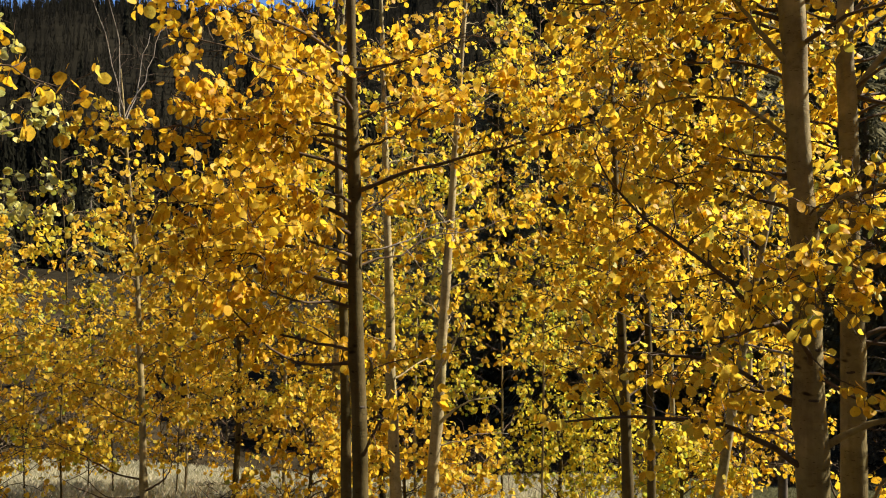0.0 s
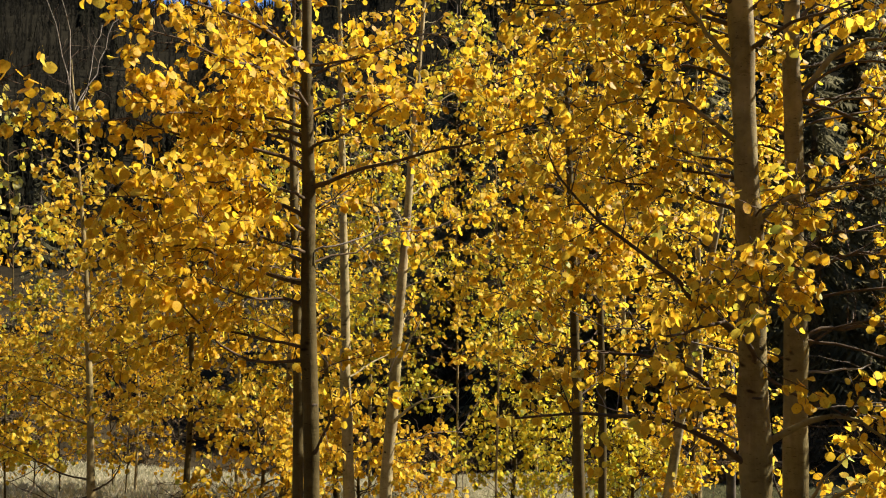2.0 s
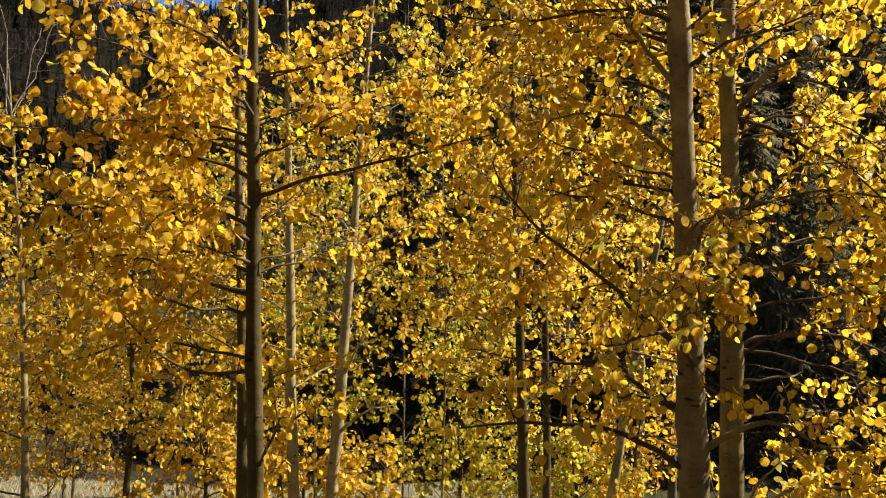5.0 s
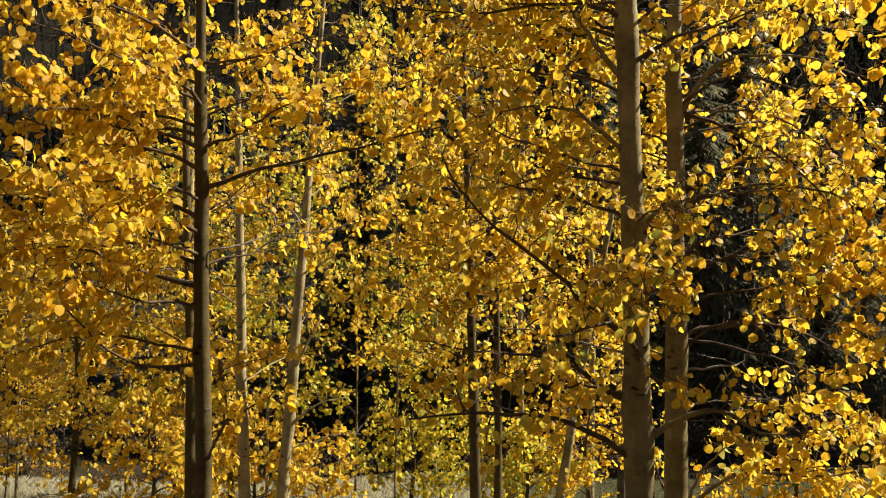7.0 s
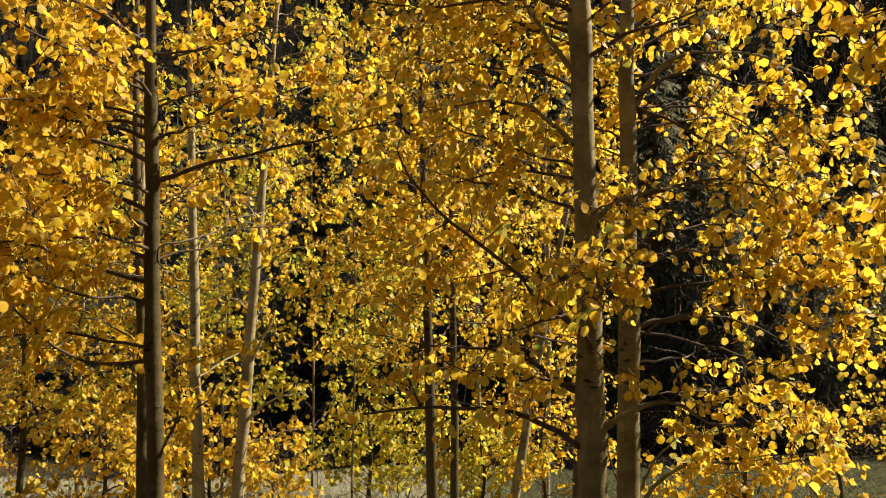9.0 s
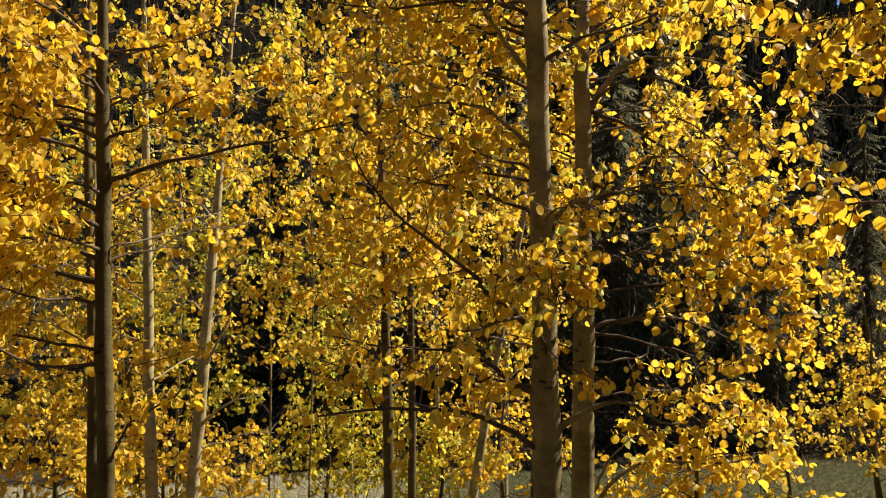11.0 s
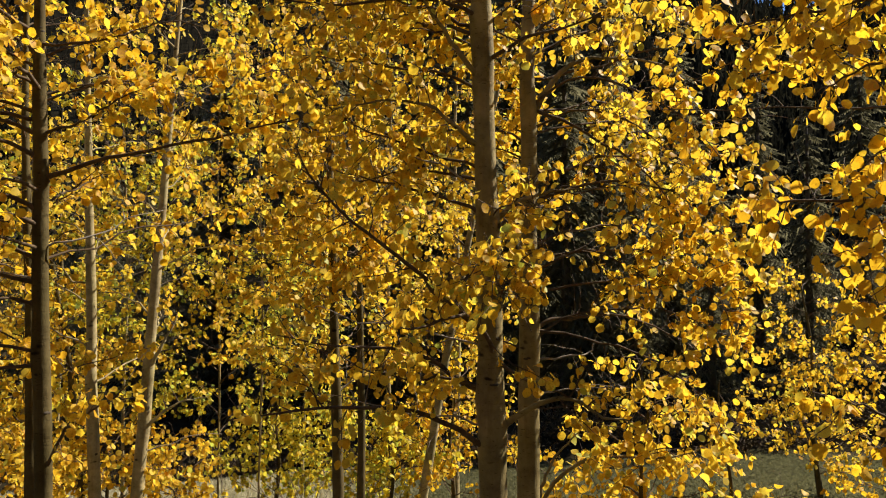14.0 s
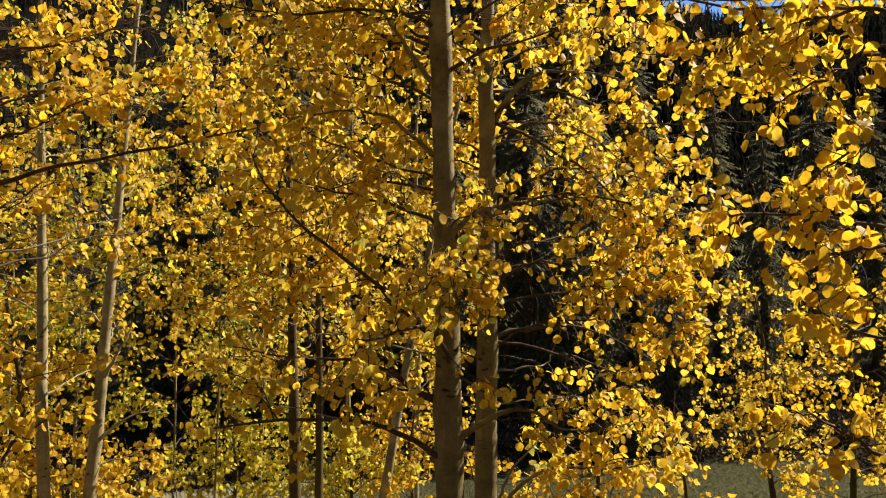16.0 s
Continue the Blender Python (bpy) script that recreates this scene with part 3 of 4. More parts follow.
for i in range(36):
    shrub(*polar(-42 + i * 2.4 + rng_bank.uniform(-1, 1), rng_bank.uniform(14.2, 16.6)), rng_bank.uniform(0.5, 1.1), 700 + i)


def spire_pieces(rng, number, thin):
    """A narrow far spruce of unit height: hanging boughs that widen towards the foot."""
    vs, ts = [], []
    for k in range(number):
        z = 1.0 - 0.86 * (k / number) ** 0.8
        a = rng.uniform(0, 2 * math.pi)
        low = max(0.0, z - rng.uniform(0.10, 0.26))
        r = (0.02 + 0.115 * (1 - low)) * rng.uniform(0.6, 1.15)
        w = rng.uniform(0.3, 0.65) * thin
        b = len(vs)
        vs += [(0.2 * r * math.cos(a), 0.2 * r * math.sin(a), z), (r * math.cos(a - w), r * math.sin(a - w), low), (r * math.cos(a + w), r * math.sin(a + w), low - rng.uniform(-0.04, 0.04))]
        ts.append((b, b + 1, b + 2))
    return np.array(vs), np.array(ts)


def far_forest(seed, number):
    """Dark spruce along the top of the hills, leafless grey aspens on the slope below, with some spruce among them."""
    rng = np.random.default_rng(seed)
    models = [spire_pieces(rng, 64, 0.75) for _ in range(12)]
    brooms = [spire_pieces(rng, 40, 0.35) for _ in range(8)]
    spruce, bare, trunks = [], [], []
    for k in range(number):
        az = rng.uniform(-54, 54)
        d = 36 * (312 / 36) ** rng.random() if k % 8 else rng.uniform(270, 312)
        x, y = polar(az, d)
        h = 0.8 + d * rng.uniform(0.018, 0.042) * (1.0 if d < 220 else 0.6)
        z = ground_z(x, y) - 0.2
        line = 232 + 26 * noise.noise(Vector((az * 0.12, 3.0, 0.0)))
        leafless = az < -8 and 60 < d < line and rng.random() < 0.94
        h *= 0.75 if leafless else 1.0
        a = rng.uniform(0, 6.28)
        c, s = math.cos(a), math.sin(a)
        v, t = brooms[int(rng.integers(0, 8))] if leafless else models[int(rng.integers(0, 12))]
        wide = h * rng.uniform(0.8, 1.3) * (0.7 if leafless else 1.0)
        q = v * np.array([wide, wide, h])
        q = np.stack([q[:, 0] * c - q[:, 1] * s, q[:, 0] * s + q[:, 1] * c, q[:, 2]], -1) + np.array([x, y, z])
        (bare if leafless else spruce).append((q, t))
        if rng.random() < (0.5 if leafless else 0.06):
            lx, ly = rng.normal(size=2) * 0.15
            trunks.append(tube([(x, y, z), (x + lx, y + ly, z + h * 0.95)], [0.010 * h, 0.003 * h], 4))
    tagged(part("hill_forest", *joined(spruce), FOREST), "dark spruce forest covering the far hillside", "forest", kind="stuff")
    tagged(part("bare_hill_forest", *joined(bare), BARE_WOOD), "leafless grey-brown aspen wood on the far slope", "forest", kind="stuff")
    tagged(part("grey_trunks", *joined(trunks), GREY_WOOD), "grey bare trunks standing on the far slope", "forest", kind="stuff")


far_forest(77, 14500)

# ---- the aspens, nearest first; limbs: height, compass, length, rise, end rise, radius, twigs ----
x, y = 0.742, 3.21
aspen(x, y, 5.4, 0.066, "tall pale-barked aspen with golden leaves and long dark limbs", 11, leaf=LEAF_YELLOW, leaf_size=0.032, spacing=0.0165, singles=300, near=True,
      stem=((0.6, 0.742, 3.21), (1.08, 0.738, 3.21), (1.79, 0.729, 3.21), (2.64, 0.708, 3.21), (3.11, 0.697, 3.21)), arms=(
    (1.27, ((-0.20, -0.07, 0.13), (-0.37, -0.14, 0.20), (-0.59, -0.21, 0.23), (-0.81, -0.28, 0.22), (-1.00, -0.35, 0.22)), 0.0125, 8),
    (1.48, ((-0.15, 0.06, 0.09), (-0.25, 0.12, 0.16), (-0.44, 0.18, 0.20), (-0.65, 0.24, 0.21), (-0.93, 0.30, 0.26)), 0.0125, 10),
    (1.52, ((-0.18, 0.03, 0.05), (-0.34, 0.07, 0.04), (-0.57, 0.10, 0.10)), 0.008, 6),
    (1.66, ((-0.02, -0.10, 0.06), (-0.12, -0.14, 0.16), (-0.26, -0.25, 0.15), (-0.37, -0.38, 0.13), (-0.48, -0.50, 0.19)), 0.011, 9),
    (1.74, ((-0.19, -0.06, 0.14), (-0.32, -0.12, 0.26), (-0.53, -0.18, 0.42), (-0.69, -0.24, 0.57), (-0.77, -0.30, 0.72)), 0.012, 11),
    (2.48, ((-0.13, -0.05, 0.10), (-0.25, -0.10, 0.17), (-0.41, -0.15, 0.17), (-0.61, -0.20, 0.13)), 0.011, 9, BARK),
    (2.75, ((-0.08, -0.02, 0.10), (-0.17, -0.05, 0.21), (-0.25, -0.08, 0.32), (-0.39, -0.10, 0.45)), 0.0145, 9, BARK),
    (3.04, ((-0.16, -0.05, 0.04), (-0.39, -0.10, 0.02), (-0.69, -0.15, -0.02), (-0.92, -0.20, -0.01)), 0.010, 26),
    (2.36, ((-0.12, 0.07, 0.04), (-0.30, 0.13, 0.06), (-0.51, 0.20, 0.02)), 0.008, 12),
    (2.18, ((0.15, 0.05, 0.12), (0.31, 0.10, 0.16), (0.55, 0.15, 0.18)), 0.0125, 6, BARK),
    (1.34, ((0.14, -0.02, 0.10), (0.24, -0.04, 0.14), (0.32, -0.06, 0.14), (0.45, -0.08, 0.07), (0.55, -0.10, 0.06)), 0.015, 5, BARK),
    (1.65, ((0.12, -0.08, -0.08), (0.31, -0.05, -0.16), (0.48, 0.02, -0.26)), 0.007, 3)), limbs=(
    (2.0, -150, 0.5, 18, 5, 0.006, 7), (2.22, 150, 0.35, 20, 0, 0.004, 8), (1.96, -165, 0.4, 15, 0, 0.004, 8), (1.9, 165, 0.45, 22, 8, 0.006, 8), (2.95, -68, 1.35, 25, 0, 0.008, 28),
    (2.4, -62, 0.8, 20, 10, 0.006, 16), (1.38, -100, 0.7, 15, 5, 0.004, -6), (1.65, -75, 0.75, 25, 10, 0.004, -6), (2.3, -85, 0.7, 30, 20, 0.004, -5), (2.85, 115, 0.6, 35, 10, 0.009, 10), (3.1, -55, 0.9, 20, 0, 0.008, 18), (3.0, -65, 0.95, 20, 5, 0.008, 20), (2.72, -58, 0.9, 25, 10, 0.008, 18), (2.2, -75, 0.8, 25, 10, 0.008, 16), (3.0, 60, 0.6, 35, 20, 0.008, 14), (3.15, 140, 0.6, 35, 15, 0.007, 12), (2.9, -30, 0.7, 30, 15, 0.008, 15)),
    crown=(3.3, 4.9, 0.6, 5, 8), sides=28, open_below=9.0, bare=0.2)
x, y = 0.943, 3.458
aspen(x, y, 5.2, 0.058, "slender aspen with an arching limb beside the tall one", 12, leaf=LEAF_YELLOW, leaf_size=0.032, spacing=0.0165, singles=300, near=True,
      stem=((0.6, 0.944, 3.458), (1.40, 0.943, 3.458), (1.77, 0.950, 3.458), (2.19, 0.946, 3.458), (2.49, 0.951, 3.458), (2.92, 0.944, 3.458), (3.2, 0.954, 3.458)), arms=(
    (2.63, ((0.08, 0.02, 0.17), (0.19, 0.03, 0.29), (0.26, 0.05, 0.33), (0.40, 0.07, 0.35), (0.62, 0.08, 0.34), (0.85, 0.10, 0.26)), 0.0165, 8, BARK),
    (1.70, ((0.10, 0.03, 0.08), (0.23, 0.06, 0.09), (0.42, 0.09, 0.10), (0.63, 0.12, 0.04), (0.84, 0.15, -0.06)), 0.0105, 15),
    (2.72, ((0.14, -0.02, -0.04), (0.30, -0.04, -0.14), (0.48, -0.06, -0.25), (0.65, -0.08, -0.45), (0.82, -0.10, -0.78)), 0.009, 20),
    (1.99, ((0.13, -0.05, 0.07), (0.26, -0.10, 0.10), (0.42, -0.15, 0.02), (0.50, -0.20, -0.05)), 0.007, 24),
    (2.37, ((0.19, 0.08, 0.09), (0.43, 0.15, 0.17), (0.74, 0.23, 0.17), (1.03, 0.30, 0.07)), 0.008, 20),
    (1.90, ((0.21, -0.04, 0.04), (0.50, -0.03, 0.07), (0.74, -0.14, 0.07), (0.90, -0.22, -0.01)), 0.006, 24),
    (1.75, ((0.26, -0.05, -0.05), (0.52, -0.04, -0.13), (0.69, -0.11, -0.25), (0.77, -0.15, -0.39)), 0.006, 15),
    (1.68, ((0.19, -0.03, 0.13), (0.49, -0.08, 0.16), (0.73, -0.12, 0.10), (0.90, -0.21, -0.02)), 0.0045, 20),
    (2.30, ((0.32, -0.08, 0.09), (0.58, -0.18, 0.04), (0.76, -0.32, -0.10), (0.83, -0.41, -0.31)), 0.006, 20),
    (2.05, ((0.27, -0.06, 0.04), (0.53, -0.16, 0.02), (0.74, -0.25, -0.15), (0.82, -0.29, -0.32)), 0.005, 22),
    (2.72, ((0.21, -0.04, 0.14), (0.44, -0.12, 0.07), (0.66, -0.21, -0.09), (0.84, -0.30, -0.35)), 0.006, 26),
    (2.62, ((0.22, 0.01, 0.10), (0.43, -0.01, 0.06), (0.63, -0.03, -0.08), (0.79, -0.10, -0.23)), 0.006, 22),
    (1.60, ((0.18, 0.03, 0.02), (0.29, 0.07, 0.03), (0.33, 0.10, 0.09)), 0.005, -3),
    (3.02, ((0.16, 0.05, 0.14), (0.36, 0.10, 0.20), (0.65, 0.15, 0.19), (0.90, 0.20, 0.16)), 0.008, 22)), limbs=(
    (2.10, 50, 0.95, 20, -4, 0.006, 14), (2.45, 60, 1.25, 15, 4, 0.006, 12), (2.6, 58, 1.5, 12, 2, 0.005, 18),
    (2.85, 52, 1.5, 26, 4, 0.007, 28), (2.70, 45, 1.4, 14, 0, 0.006, 20), 
    (3.0, 84, 1.5, 26, 14, 0.007, 20), (2.25, 54, 1.3, 18, -6, 0.006, 12), (2.95, 68, 0.75, 35, 15, 0.007, 15), (2.55, -20, 0.65, 30, 10, 0.006, 13), (3.1, 20, 0.75, 30, 10, 0.007, 14), (1.45, 110, 0.5, 20, 10, 0.003, -4), (2.06, 170, 0.35, 20, 0, 0.004, 8), (2.3, -160, 0.3, 25, 5, 0.004, 7), (2.2, -50, 0.4, 20, 5, 0.004, 10), (1.95, -60, 0.4, 15, 0, 0.004, 9), (2.5, -70, 0.4, 25, 5, 0.004, 10), (1.65, -45, 0.4, 20, 0, 0.004, 8), (2.9, 5, 0.55, 30, 10, 0.005, 14), (3.0, -75, 0.5, 30, 15, 0.005, 12), (2.7, 35, 0.6, 25, 8, 0.005, 14), (2.3, 118, 0.5, 20, 0, 0.004, 9), (3.05, -40, 0.8, 30, 12, 0.006, 18)),
    crown=(3.3, 4.8, 0.6, 5, 8), sides=24, open_below=9.0, bare=0.3)
x, y = -1.15, 3.73
aspen(x, y, 5.3, 0.045, "dark slim aspen with drooping orange-gold foliage", 13, leaf=LEAF_GOLD, leaf_size=0.035, spacing=0.0205, singles=300, bark=BARK_THIN, near=True,
      stem=((0.6, -1.155, 3.73), (1.03, -1.160, 3.73), (1.45, -1.168, 3.73), (1.82, -1.181, 3.73), (2.51, -1.189, 3.73), (3.2, -1.204, 3.73)), arms=(
    (2.41, ((0.27, -0.02, 0.09), (0.52, -0.04, 0.14), (0.79, -0.06, 0.20), (1.02, -0.08, 0.26), (1.26, -0.10, 0.30)), 0.0105, 16),
    (2.90, ((-0.07, -0.02, 0.15), (-0.15, -0.05, 0.29), (-0.23, -0.08, 0.38), (-0.35, -0.10, 0.49)), 0.0125, 14),
    (2.82, ((-0.11, -0.10, 0.05), (-0.22, -0.20, 0.13), (-0.35, -0.30, 0.19)), 0.008, 18),
    (2.67, ((-0.19, -0.08, 0.02), (-0.29, -0.15, 0.00), (-0.48, -0.23, 0.08), (-0.67, -0.30, 0.09)), 0.009, 24),
    (2.27, ((-0.18, -0.10, 0.08), (-0.32, -0.20, 0.10), (-0.49, -0.30, 0.07), (-0.66, -0.40, 0.12)), 0.011, 26),
    (1.65, ((-0.21, -0.08, 0.05), (-0.42, -0.15, 0.09), (-0.60, -0.23, 0.06), (-0.83, -0.30, -0.02)), 0.0075, 22, TWIG),
    (1.59, ((-0.25, -0.10, 0.01), (-0.39, -0.20, 0.11), (-0.49, -0.30, 0.26), (-0.58, -0.40, 0.50), (-0.58, -0.50, 0.66)), 0.0072, 20, TWIG),
    (2.31, ((0.11, 0.15, 0.08), (0.18, 0.30, 0.17)), 0.006, 5),
    (2.61, ((0.21, -0.07, 0.06), (0.40, -0.13, 0.16), (0.60, -0.20, 0.19)), 0.007, 14),
    (3.01, ((0.18, -0.07, -0.01), (0.36, -0.13, 0.01), (0.60, -0.20, 0.08)), 0.007, 16),
    (1.12, ((0.12, -0.10, 0.19), (0.27, -0.20, 0.30), (0.43, -0.30, 0.42)), 0.009, 8, TWIG)), limbs=(
    (2.70, -105, 0.65, 12, 0, 0.008, 15),
    (2.90, -85, 0.75, 35, 25, 0.006, 16), (2.78, 60, 1.5, 18, 8, 0.005, 24), (2.05, 50, 1.2, 12, 8, 0.005, 12), (1.95, -120, 0.95, 20, 5, 0.009, 20),
    (2.2, -135, 1.0, 18, 0, 0.009, 22), (2.6, -130, 0.95, 22, 5, 0.009, 22), (2.75, 100, 0.9, 25, 5, 0.005, 18),
    (2.95, 55, 1.0, 28, 10, 0.006, 20), (3.05, -120, 1.0, 20, 6, 0.009, 20), (2.5, -112, 1.25, 14, 0, 0.009, 24), (2.05, -106, 1.25, 12, 2, 0.009, 22), (2.8, -145, 1.1, 12, 4, 0.009, 22),
    (2.1, -146, 1.05, 14, 2, 0.007, 24), (1.85, -136, 1.1, 14, 0, 0.007, 24), (2.35, -152, 0.95, 12, 2, 0.007, 22), (1.95, -70, 0.6, 22, 0, 0.004, -5), (2.1, 95, 0.6, 30, 15, 0.004, -4)), crown=(3.3, 4.8, 0.75, 6, 9), sides=16)
x, y = polar(-18.2, 4.7)
aspen(x, y, 4.6, 0.036, "thin aspen stem close behind a thicker one", 14, (-0.02, 0.0), leaf=LEAF_GOLD, singles=60, bark=BARK_THIN,
      crown=(1.2, 4.3, 0.8, 20, 12))
x, y = polar(46, 2.9)
aspen(x, y, 5.6, 0.06, "aspen with large golden yellow leaves on spreading limbs", 15, (0.0, 0.0), leaf=LEAF_GOLD, leaf_size=0.034, singles=250, near=True, arms=(
    (2.62, ((-0.31, -0.02, 0.16), (-0.50, 0.06, 0.15), (-0.70, 0.12, 0.12), (-0.88, 0.22, 0.10)), 0.008, 19),
    (2.45, ((-0.31, -0.02, 0.20), (-0.47, -0.02, 0.14), (-0.60, 0.00, 0.09), (-0.67, 0.05, 0.04)), 0.006, 12),
    (2.10, ((-0.32, -0.01, 0.05), (-0.54, 0.02, 0.09), (-0.73, 0.08, 0.09), (-0.81, 0.13, 0.07)), 0.007, 13),
    (2.00, ((-0.38, -0.09, 0.09), (-0.51, -0.06, 0.07), (-0.62, 0.01, 0.04)), 0.006, 9),
    (1.80, ((-0.39, -0.09, 0.04), (-0.48, -0.02, 0.07), (-0.57, 0.04, 0.09)), 0.006, 7),
    (1.45, ((-0.33, -0.01, 0.05), (-0.41, -0.00, 0.10), (-0.53, 0.02, 0.16), (-0.58, 0.05, 0.18)), 0.008, 7),
    (2.30, ((-0.38, -0.10, 0.08), (-0.51, -0.06, 0.04), (-0.58, -0.01, -0.04)), 0.006, 9)), limbs=(
    (2.85, -50, 1.4, 12, 2, 0.007, 16), (2.75, -72, 1.6, 8, 0, 0.006, 12),
    (2.45, -28, 1.3, 8, 0, 0.005, 12), (2.7, -20, 1.4, 8, 2, 0.005, 18), (2.25, -32, 1.2, 4, -2, 0.005, 7), (2.95, -35, 1.5, 8, 2, 0.006, 18)), crown=(3.3, 4.8, 0.8, 8, 10))
x, y = polar(-49, 2.9)
aspen(x, y, 5.2, 0.05, "aspen with orange leaves at the grove edge", 16, (0.0, 0.0), leaf=LEAF_GOLD, leaf_size=0.039, singles=80, bark=BARK_THIN, near=True, limbs=(
    (2.72, 58, 0.70, 2, -22, 0.004, 9), (3.05, 58, 0.98, 12, -6, 0.004, 8)), crown=(3.1, 5.0, 0.8, 12, 10))
x, y = polar(-43, 5.0)
aspen(x, y, 4.2, 0.03, "young aspen still carrying pale green leaves", 17, leaf=LEAF_PALE, singles=100, bark=BARK_THIN, crown=(2.2, 3.4, 0.85, 20, 9))

x, y = 1.16, 4.0
aspen(x, y, 0.95, 0.016, "bent sapling with an arched bare limb over the grass", 18, leaf=LEAF_YELLOW, singles=40, bark=BARK, arms=(
    (0.80, ((0.07, 0.0, 0.13), (0.20, 0.0, 0.22), (0.37, 0.0, 0.26), (0.58, 0.0, 0.24), (0.79, 0.0, 0.25), (0.92, 0.0, 0.32), (1.01, 0.0, 0.52)), 0.0125, 13, BARK),
    (0.84, ((0.09, 0.0, 0.22), (0.26, 0.05, 0.36)), 0.011, 0, BARK), (0.78, ((-0.1, 0.1, 0.2), (-0.14, 0.2, 0.4)), 0.006, 2)), near=True)

def bare_shrub(x, y, height, number, seed):
    rng = np.random.default_rng(seed)
    ob = thing("bare_shrub", (x, y, ground_z(x, y) - 0.02), "leafless shrub of thin curved grey-brown stems in the grass", "shrub", "bare shrubs in the grass")
    for k in range(number):
        line = branch_line((0, 0, 0), rng.uniform(0, 360), height * rng.uniform(0.7, 1.3), rng.uniform(35, 75), rng.uniform(5, 50), rng, steps=8, wobble=9.0)
        pieces = [tube(line, np.linspace(0.006, 0.0015, 9), 5)]
        for j in range(4):
            p, w = along(line, rng.uniform(0.35, 0.95))
            d = w + rng.normal(size=3) * 0.5
            pieces.append(tube([p, p + d * 0.07, p + d * 0.13 + np.array([0, 0, 0.015])], [0.0025, 0.0018, 0.001], 4))
        part("stem", *joined(pieces), TWIG if k % 3 else LIMB, ob, smooth=True)


for i, (az, d, h) in enumerate(((-38.0, 6.2, 0.75), (-34.0, 5.7, 0.65), (-29.0, 6.3, 0.7), (-24.0, 6.6, 0.7), (-20.5, 6.0, 0.6), (-7.5, 6.2, 0.6), (-1.0, 6.6, 0.6), (19.5, 4.6, 0.6))):
    bare_shrub(*polar(az, d), h, 12, 900 + i)

